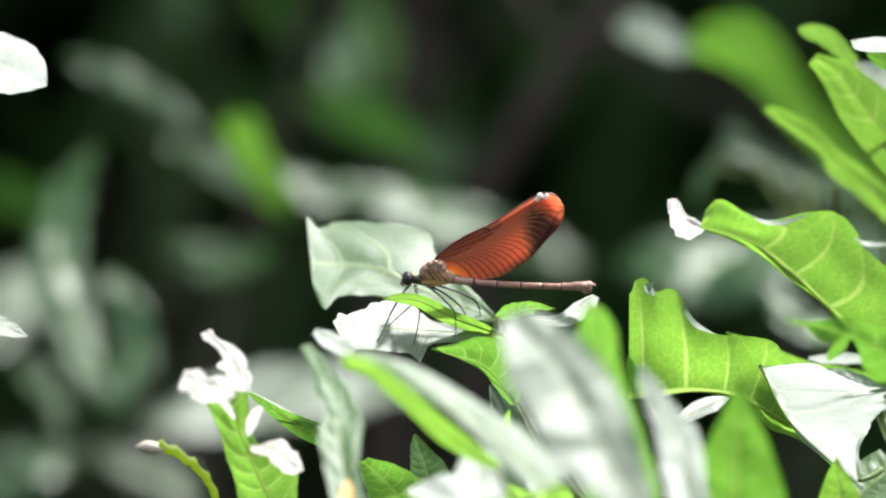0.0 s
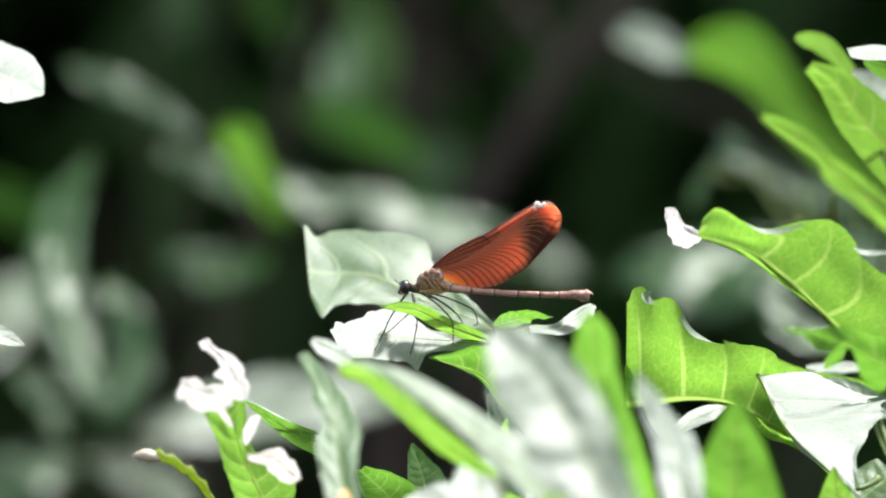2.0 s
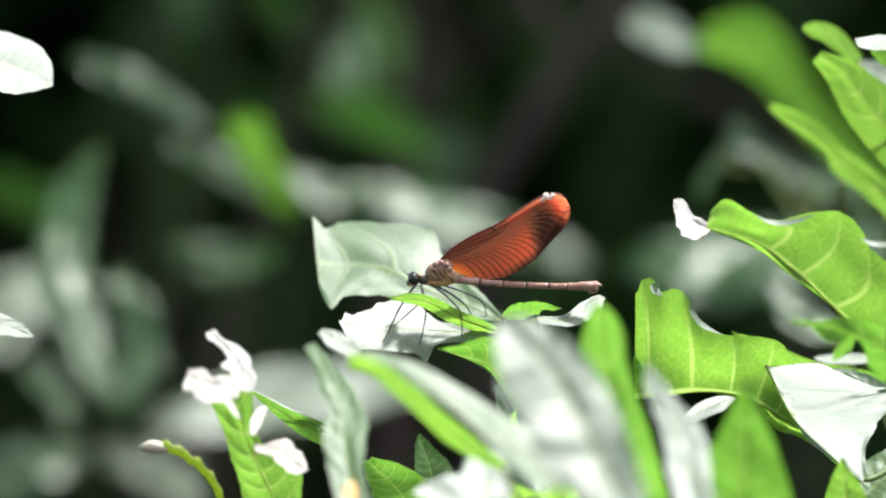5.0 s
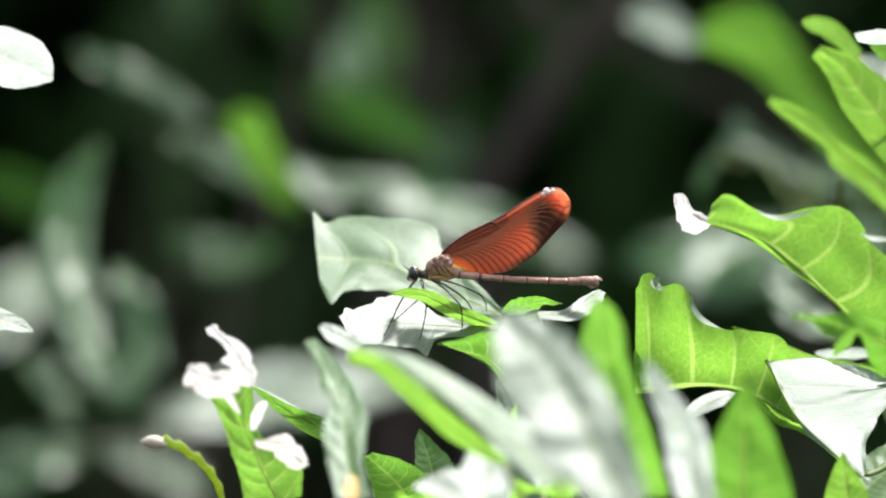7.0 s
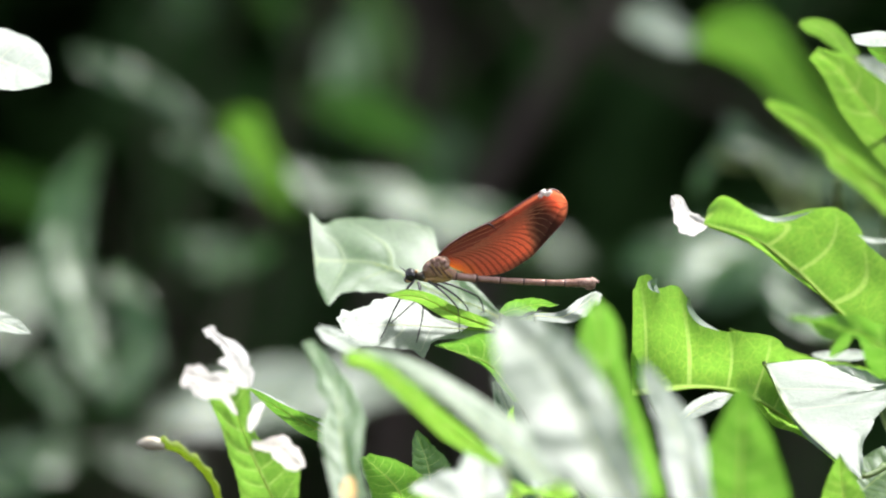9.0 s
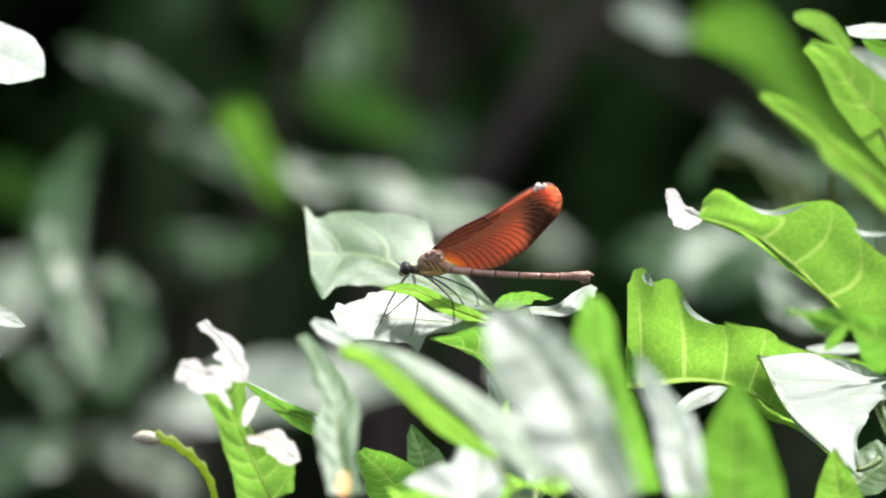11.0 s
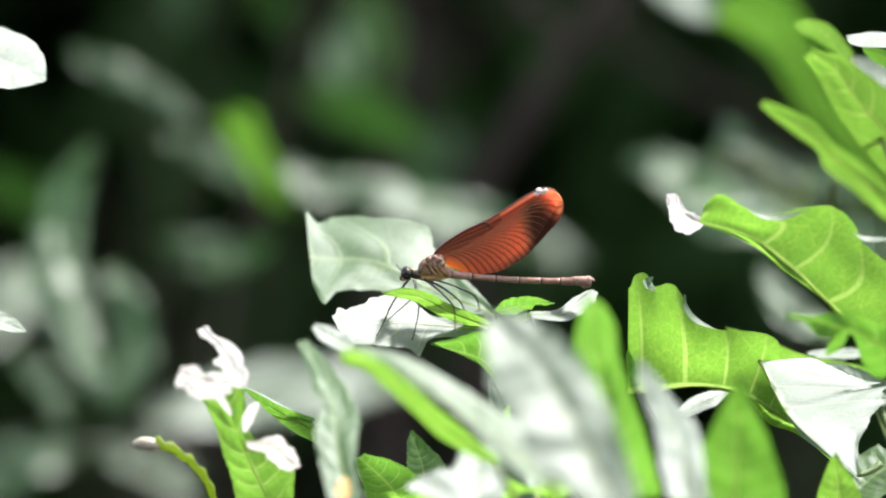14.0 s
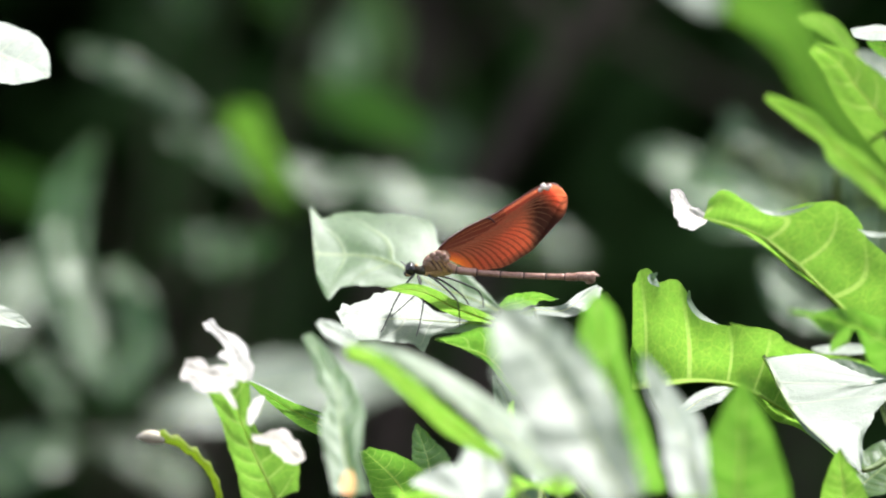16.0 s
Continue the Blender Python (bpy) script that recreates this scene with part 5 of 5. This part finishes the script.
for s in (-1, 1):
    for k, (dx, dz, h) in enumerate(((-1.0, -0.5, 1.9), (0.7, -0.7, 1.9), (2.2, -1.0, 1.4))):
        bm = bmesh.new()
        c = mid + Vector((dx, 1.75 * s, dz)) * MM
        ball(bm, c, (0.62 * MM, 0.30 * MM, h * 0.8 * MM), Euler((0, radians(-38), 0)).to_matrix(), 12, 8)
        part("side_plate", bm, M["pale"] if k == 2 else M["thorax"], thorax)
    for k in range(3):
        bm = bmesh.new()
        tube(bm, [mid + Vector((-1.9 + 1.5 * k + 0.62 * i, 2.02 * s * (1 - 0.04 * (i - 2) ** 2), 1.5 - 0.35 * k - 0.72 * i)) * MM for i in range(5)], [0.05 * MM, 0.15 * MM, 0.17 * MM, 0.12 * MM, 0.05 * MM], 6)
        part("dark_stripe", bm, M["ring"], thorax)
    for k in range(3):
        bm = bmesh.new()
        tube(bm, [mid + Vector((-1.3 + 1.5 * k + 0.62 * i, 2.05 * s * (1 - 0.04 * (i - 2) ** 2), 1.7 - 0.35 * k - 0.72 * i)) * MM for i in range(5)], [0.04 * MM, 0.12 * MM, 0.15 * MM, 0.12 * MM, 0.04 * MM], 6)
        part("pale_seam", bm, M["pale"], thorax)
for x, z, r in ((-0.6, 2.1, 0.75), (0.7, 2.5, 0.7), (1.9, 1.9, 0.8), (2.7, 1.0, 0.7), (0.4, 1.2, 0.8), (-1.6, 1.1, 0.7)):
    bm = bmesh.new()
    ball(bm, mid + Vector((x, -1.55, z)) * MM, (1.2 * r * MM, 0.5 * MM, r * MM), Euler((0, radians(-30), 0)).to_matrix(), 12, 8)
    part("wing_root", bm, M["tail"], thorax, "pinkish knob at the wing root")
bm = bmesh.new()
ball(bm, mid + Vector((0.7, 0, -2.3)) * MM, (4.2 * MM, 1.4 * MM, 1.0 * MM), Euler((0, radians(-4), 0)).to_matrix(), 16, 10)
part("breast_plate", bm, M["pale"], thorax, "ochre breast")
# abdomen
a0, a1 = local((0.0003, 1.7506, 1.0087)), local((0.0360, 1.7504, 1.0069))
ends = [0.0, 0.06, 0.20, 0.36, 0.52, 0.67, 0.80, 0.89, 0.95, 1.0]
for i, (u0, u1) in enumerate(zip(ends, ends[1:])):
    r = (0.98 if i < 2 else 0.78 if i < 6 else 0.98) * MM
    sag = Vector((0, 0, -0.0006))
    pts = [a0.lerp(a1, u0 + (u1 - u0) * k / 6) + sag * 4 * (u0 + (u1 - u0) * k / 6) * (1 - u0 - (u1 - u0) * k / 6) for k in range(7)]
    bm = bmesh.new()
    tube(bm, pts, [r * f for f in (0.9, 1.0, 0.98, 0.96, 0.98, 1.06, 1.0)], 14)
    seg = part("abdomen_segment", bm, M["belly"], fly)
    bm = bmesh.new()
    d = (pts[6] - pts[5]).normalized()
    tube(bm, [pts[6] - d * 0.22 * MM, pts[6] - d * 0.05 * MM, pts[6] + d * 0.12 * MM], [r * 1.02, r * 1.07, r * 0.98], 14)
    part("ring", bm, M["ring"], seg)
bm = bmesh.new()
tube(bm, [a1 + Vector((x, 0, -0.1 - 0.05 * x)) * MM for x in (-4.6, -4.0, -2.6, -1.6, -1.3, -0.6, 0.0, 0.3)], [r * MM for r in (0.9, 1.08, 1.15, 1.30, 1.18, 1.42, 1.40, 0.9)], 14)
for v in bm.verts:
    v.co += (v.co - a1).normalized() * 0.22 * MM * noise.noise(v.co * 1500)
for s in (-1, 1):
    tube(bm, curve_points(a1 + Vector((0.0, 0.6 * s, 0.4)) * MM, a1 + Vector((1.1, 0.35 * s, 0.1)) * MM, (0, 0.0003 * s, 0.0002), 5), [0.4 * MM, 0.36 * MM, 0.3 * MM, 0.26 * MM, 0.2 * MM, 0.1 * MM], 6)
ball(bm, a1 + Vector((-1.2, 0, -1.3)) * MM, (1.1 * MM, 0.7 * MM, 0.5 * MM), None, 10, 6)
part("claspers", bm, M["tail"], fly, "pale swollen tail tip")

# wings: closed over the back, two a side
WU = [0.0, 0.03, 0.08, 0.14, 0.25, 0.37, 0.44, 0.5, 0.62, 0.75, 0.84, 0.9, 0.945, 0.98, 1.0]
W_UP = [2, 8, 15, 21, 28, 31, 32, 35, 43, 52, 56, 55, 50, 40, 14]
W_LOW = [4, 24, 45, 63, 85, 95, 95, 92, 84, 62, 47, 38, 28, 13, -4]


def vein_course(q0, q):
    """Share along and across the wing, at q from 0 to 1 of the vein numbered q0 from 0 (near the body) to 1 (near the tip)."""
    u_end, v_end = 0.16 + 0.835 * q0 ** 0.85, 0.005 + 0.50 * q0 ** 4
    u_start, v_start = 0.02 + 0.52 * q0, 0.58 + 0.26 * q0
    return u_start + (u_end - u_start) * (1 - (1 - q) ** 1.35), v_start + (v_end - v_start) * (0.10 * q + 0.90 * q ** 2.6)


VEINS = 19
COURSES = np.array([(*vein_course(k / 150, i / 40), k / 150 * VEINS, i / 40) for k in range(151) for i in range(41)])


def wing(y, scale, turn, detail, label=""):
    """One wing: membrane, leading edge, veins, node and white spot."""
    root, tip = local((-0.0019, 1.7509, 1.0133)), local((0.0296, 1.7523, 1.0256))
    span = tip - root
    L = span.length * scale
    along = Matrix.Rotation(radians(turn), 3, "Y") @ span.normalized()
    up = Vector((0, -1, 0)).cross(along)
    if up.z < 0:
        up = -up
    near = Vector((0, 0.07 * MM if y > 0 else -0.07 * MM, 0))

    def point(u, v):
        hi, lo = np.interp(u, WU, W_UP) * PX * scale, -np.interp(u, WU, W_LOW) * PX * scale
        h = lo + (hi - lo) * v
        camber = 0.35 * MM * math.sin(v * 17) * (1 - u * 0.4) * (0.4 + 0.6 * v)
        return root + along * (L * u) + up * h + Vector((0, y * (0.35 + 0.65 * u) + camber * 0.35, 0))

    nu, nv = 72, 30
    bm = bmesh.new()
    unit, size, rib = [bm.loops.layers.uv.new(n) for n in ("unit", "size", "rib")]
    grid = [[bm.verts.new(point(i / nu, j / nv)) for j in range(nv + 1)] for i in range(nu + 1)]
    lines = {}
    for i in range(nu + 1):
        for j in range(nv + 1):
            k = np.argmin((COURSES[:, 0] - i / nu) ** 2 + 0.12 * (COURSES[:, 1] - j / nv) ** 2)
            lines[i, j] = COURSES[k, 2], COURSES[k, 3] * 26
    for i in range(nu):
        for j in range(nv):
            f = bm.faces.new((grid[i][j], grid[i + 1][j], grid[i + 1][j + 1], grid[i][j + 1]))
            for loop, (a, b) in zip(f.loops, ((i, j), (i + 1, j), (i + 1, j + 1), (i, j + 1))):
                loop[unit].uv = (a / nu, b / nv)
                loop[size].uv = (a / nu * 3.3, b / nv * 1.2)
                loop[rib].uv = lines[a, b]
    ob = part("wing", bm, M["wing"], fly, label)
    bm = bmesh.new()
    tube(bm, [point(i / 30 * 0.985, 0.995) for i in range(31)], [(0.22 - 0.1 * i / 30) * MM for i in range(31)], 6)
    part("leading_edge", bm, M["wing_rib"], ob)
    if detail:
        for k in range(VEINS + 1):
            bm = bmesh.new()
            pts = [point(*vein_course(k / VEINS, i / 20)) + near for i in range(21)]
            tube(bm, pts, [(0.03 + 0.07 * math.sin(math.pi * min(1, 0.08 + 0.048 * i))) * MM for i in range(21)], 5)
            part("wing_vein", bm, M["wing_vein"], ob)
        for v0, v1, u1 in ((0.66, 0.60, 0.93), (0.76, 0.74, 0.93), (0.86, 0.84, 0.93), (0.93, 0.92, 0.95)):
            bm = bmesh.new()
            pts = [point(0.03 + (u1 - 0.03) * i / 16, v0 + (v1 - v0) * (i / 16) ** 1.5) + near for i in range(17)]
            tube(bm, pts, [(0.03 + 0.06 * math.sin(math.pi * min(1, 0.08 + 0.06 * i))) * MM for i in range(17)], 5)
            part("wing_vein", bm, M["wing_vein"], ob)
        bm = bmesh.new()
        for du, dv, r in ((-0.028, -0.02, 0.62), (0.0, 0.03, 0.74), (0.024, -0.035, 0.72), (0.045, 0.0, 0.55)):
            ball(bm, point(0.868 + du, 0.935 + dv), (1.15 * r * MM, 0.8 * MM, r * MM), Euler((0, radians(-22), 0)).to_matrix(), 10, 6)
        part("white_spot", bm, M["spot"], ob, "small white spot near the wing tip")
        bm = bmesh.new()
        tube(bm, [point(0.415, 1.0) + near * 2, point(0.44, 0.93) + near * 2, point(0.45, 0.84) + near * 2], [0.35 * MM, 0.25 * MM, 0.1 * MM], 6)
        part("wing_node", bm, M["ring"], ob, "dark node on the wing edge")
    return ob


wing(-0.9 * MM, 1.0, 0.0, True, "rust-red forewing with a brown outer band")
wing(-0.3 * MM, 0.99, 0.4, False, "rust-red hindwing")
wing(0.3 * MM, 0.99, 0.4, False, "rust-red hindwing")
wing(0.9 * MM, 1.0, 0.0, True, "rust-red forewing with a brown outer band")

# legs: hip, knee and foot; feet meet the leaf
feet = [
    ((-0.0078, 1.7485, 1.0078), (-0.0129, 1.7440, 1.0006), (-0.0160, 1.7445, 0.9939)),
    ((-0.0069, 1.7485, 1.0073), (-0.0063, 1.7455, 1.0041), (-0.0135, 1.7501, 0.9971)),
    ((-0.0067, 1.7490, 1.0072), (-0.0056, 1.7440, 1.0014), (-0.0074, 1.7460, 0.9926)),
    ((-0.0044, 1.7490, 1.0075), (0.0026, 1.7450, 1.0017), (0.0030, 1.7524, 0.9942)),
    ((-0.0043, 1.7520, 1.0073), (0.0039, 1.7530, 1.0021), (0.0066, 1.7562, 0.9959)),
    ((-0.0039, 1.7525, 1.0074), (0.0077, 1.7545, 1.0031), (0.0091, 1.7608, 0.9984)),
]
for hip, knee, foot in feet:
    hip, knee, foot = local(hip), local(knee), local(foot)
    bm = bmesh.new()
    tube(bm, curve_points(hip, knee, (0, 0, 0.0006), 5) , [0.32 * MM, 0.31 * MM, 0.28 * MM, 0.26 * MM, 0.23 * MM, 0.2 * MM], 7)
    leg = part("leg", bm, M["leg"], fly)
    bm = bmesh.new()
    shin = curve_points(knee, foot, (0.0003, 0, 0.0003), 8)
    tube(bm, shin, [(0.18 - 0.009 * i) * MM for i in range(9)], 6)
    for i in range(1, 8):
        for s in (-1, 1):
            tube(bm, [shin[i], shin[i] + Vector((0.5 * s, 0.25 * s, -0.35)) * MM], [0.05 * MM, 0.02 * MM], 4)
    part("shin", bm, M["leg"], leg, "thin black shin with bristles")
    bm = bmesh.new()
    tube(bm, [foot, foot + Vector((-0.7, 0, -0.15)) * MM, foot + Vector((-1.2, 0, -0.1)) * MM], [0.13 * MM, 0.1 * MM, 0.06 * MM], 5)
    part("foot", bm, M["leg"], leg)


# ---- insect that flies past ----
visitor = new("flying_insect")
visitor.location = (0.0486, 2.7577, 1.0618)
tagged(visitor, "small orange-brown insect in flight with spread wings", "insect")
bm = bmesh.new()
ball(bm, Vector((0, 0, 0)), (5.5 * MM, 2.6 * MM, 2.8 * MM), None, 14, 10)
ball(bm, Vector((-6.0, 0, 0.4)) * MM, (2.0 * MM, 1.9 * MM, 1.9 * MM), None, 12, 8)
part("body", bm, M["orange"], visitor)
for s in (-1, 1):
    bm = bmesh.new()
    unit, size, rib = [bm.loops.layers.uv.new(n) for n in ("unit", "size", "rib")]
    edge = [bm.verts.new(Vector((-1 + 9 * math.sin(a) ** 2 * math.cos(a * 0.5), s * (1.5 + 8 * math.sin(a * 0.5)), 3 + 4.5 * math.sin(a))) * MM) for a in [math.pi * k / 9 for k in range(10)]]
    bm.faces.new(edge)
    part("wing", bm, M["wing"], visitor)


# ---- what moves ----
def swayed(thing, rows):
    """The thing leans about its root: rows of seconds and shifts to the right and up, in metres at one metre up."""
    at = thing.location.copy()
    walk(thing, [(t, pose(at.x, at.y, at.z + dz, 0, math.degrees(math.atan(dx)), 0)) for t, dx, dz in rows])


def swung(thing, rows):
    """A leaf turns about its base in the plane across the view: rows of seconds, degrees, nod."""
    at = thing.location.copy()
    walk(thing, [(t, Matrix.Translation(at) @ pose(0, 0, 0, nod, a, 0)) for t, a, nod in rows])


def motions():
    away, near = (0.0486, 2.7577, 1.0618), (0.0400, 2.7495, 0.9795)
    walk(visitor, [(t, pose(*p, 0, a, 0)) for t, p, a in ((0, away, 0), (14.4, away, 0), (14.5, away, 10), (14.6, near, 0), (14.7, away, -30), (14.8, away, -30), (16, away, -30))])
    swayed(left, [
        (0.0, 0.00000, -0.00000),
        (0.5, 0.00012, 0.00062),
        (1.0, -0.00021, 0.00010),
        (1.5, 0.00022, 0.00042),
        (2.0, -0.00000, -0.00000),
        (2.5, -0.00053, -0.00032),
        (3.0, -0.00031, -0.00032),
        (3.5, -0.00021, -0.00010),
        (4.0, -0.00042, 0.00010),
        (6.5, -0.00042, 0.00010),
        (7.0, -0.00042, 0.00000),
        (7.5, -0.00064, -0.00021),
        (8.0, -0.00042, 0.00010),
        (8.5, -0.00041, 0.00010),
        (9.0, -0.00036, 0.00012),
        (11.5, -0.00032, -0.00010),
        (12.0, -0.00011, 0.00053),
        (12.5, -0.00075, -0.00031),
        (13.0, -0.00052, -0.00010),
        (13.5, -0.00073, -0.00053),
        (14.0, -0.00064, -0.00032),
        (14.5, -0.00010, 0.00094),
        (15.0, -0.00031, 0.00021),
        (15.5, -0.00032, 0.00031),
        (16.0, -0.00042, 0.00022),
    ])
    swayed(middle, [
        (0.0, 0.00000, -0.00000),
        (0.5, -0.00189, -0.00096),
        (1.0, -0.00252, -0.00117),
        (1.5, -0.00189, -0.00085),
        (2.0, -0.00252, -0.00085),
        (2.5, -0.00252, -0.00106),
        (3.0, -0.00210, -0.00106),
        (3.5, -0.00232, -0.00084),
        (4.0, -0.00273, -0.00106),
        (6.5, -0.00273, -0.00105),
        (7.0, -0.00304, -0.00106),
        (7.5, -0.00232, -0.00084),
        (8.0, -0.00315, -0.00106),
        (8.5, -0.00294, -0.00095),
        (9.0, -0.00252, -0.00063),
        (11.5, -0.00315, -0.00115),
        (12.0, -0.00315, -0.00094),
        (12.5, -0.00337, -0.00148),
        (13.0, -0.00378, -0.00147),
        (13.5, -0.00336, -0.00126),
        (14.0, -0.00337, -0.00126),
        (14.5, -0.00315, -0.00106),
        (15.0, -0.00315, -0.00147),
        (15.5, -0.00337, -0.00148),
        (16.0, -0.00293, -0.00063),
    ])
    swayed(upper, [
        (0.0, 0.00000, -0.00000),
        (0.5, -0.00021, -0.00011),
        (1.0, -0.00042, -0.00032),
        (1.5, -0.00000, -0.00000),
        (2.0, -0.00021, 0.00021),
        (2.5, -0.00106, 0.00000),
        (3.0, -0.00041, 0.00000),
        (3.5, -0.00042, 0.00001),
        (4.0, -0.00063, 0.00022),
        (6.5, -0.00021, 0.00064),
        (7.0, -0.00073, 0.00063),
        (7.5, -0.00106, 0.00064),
        (8.0, -0.00063, 0.00063),
        (8.5, -0.00083, 0.00053),
        (9.0, -0.00063, 0.00063),
        (11.5, -0.00084, 0.00096),
        (12.0, -0.00106, 0.00054),
        (12.5, -0.00147, 0.00022),
        (13.0, -0.00147, 0.00042),
        (13.5, -0.00104, 0.00021),
        (14.0, -0.00084, -0.00000),
        (14.5, -0.00062, -0.00001),
        (15.0, -0.00062, 0.00021),
        (15.5, -0.00063, 0.00021),
        (16.0, -0.00084, 0.00064),
    ])
    swung(lifted, [(0, 0, 0), (4, 0.5, 0), (8, 1.0, 0), (13.1, 1.0, 0), (13.2, 2, 0), (13.4, 15, 0), (13.5, 14, 0), (13.7, 9, 0), (14.0, 9, 0), (14.5, 11, 0), (15, 10, 0), (16, 10, 0)])
    swung(turned, [(0, 0, 0), (8, 0, 0), (13.0, 0, 0), (13.2, 16, -4), (13.4, 34, -12), (13.5, 32, -12), (13.7, 24, -10), (14.2, 28, -12), (15, 27, -12), (16, 27, -12)])


motions()
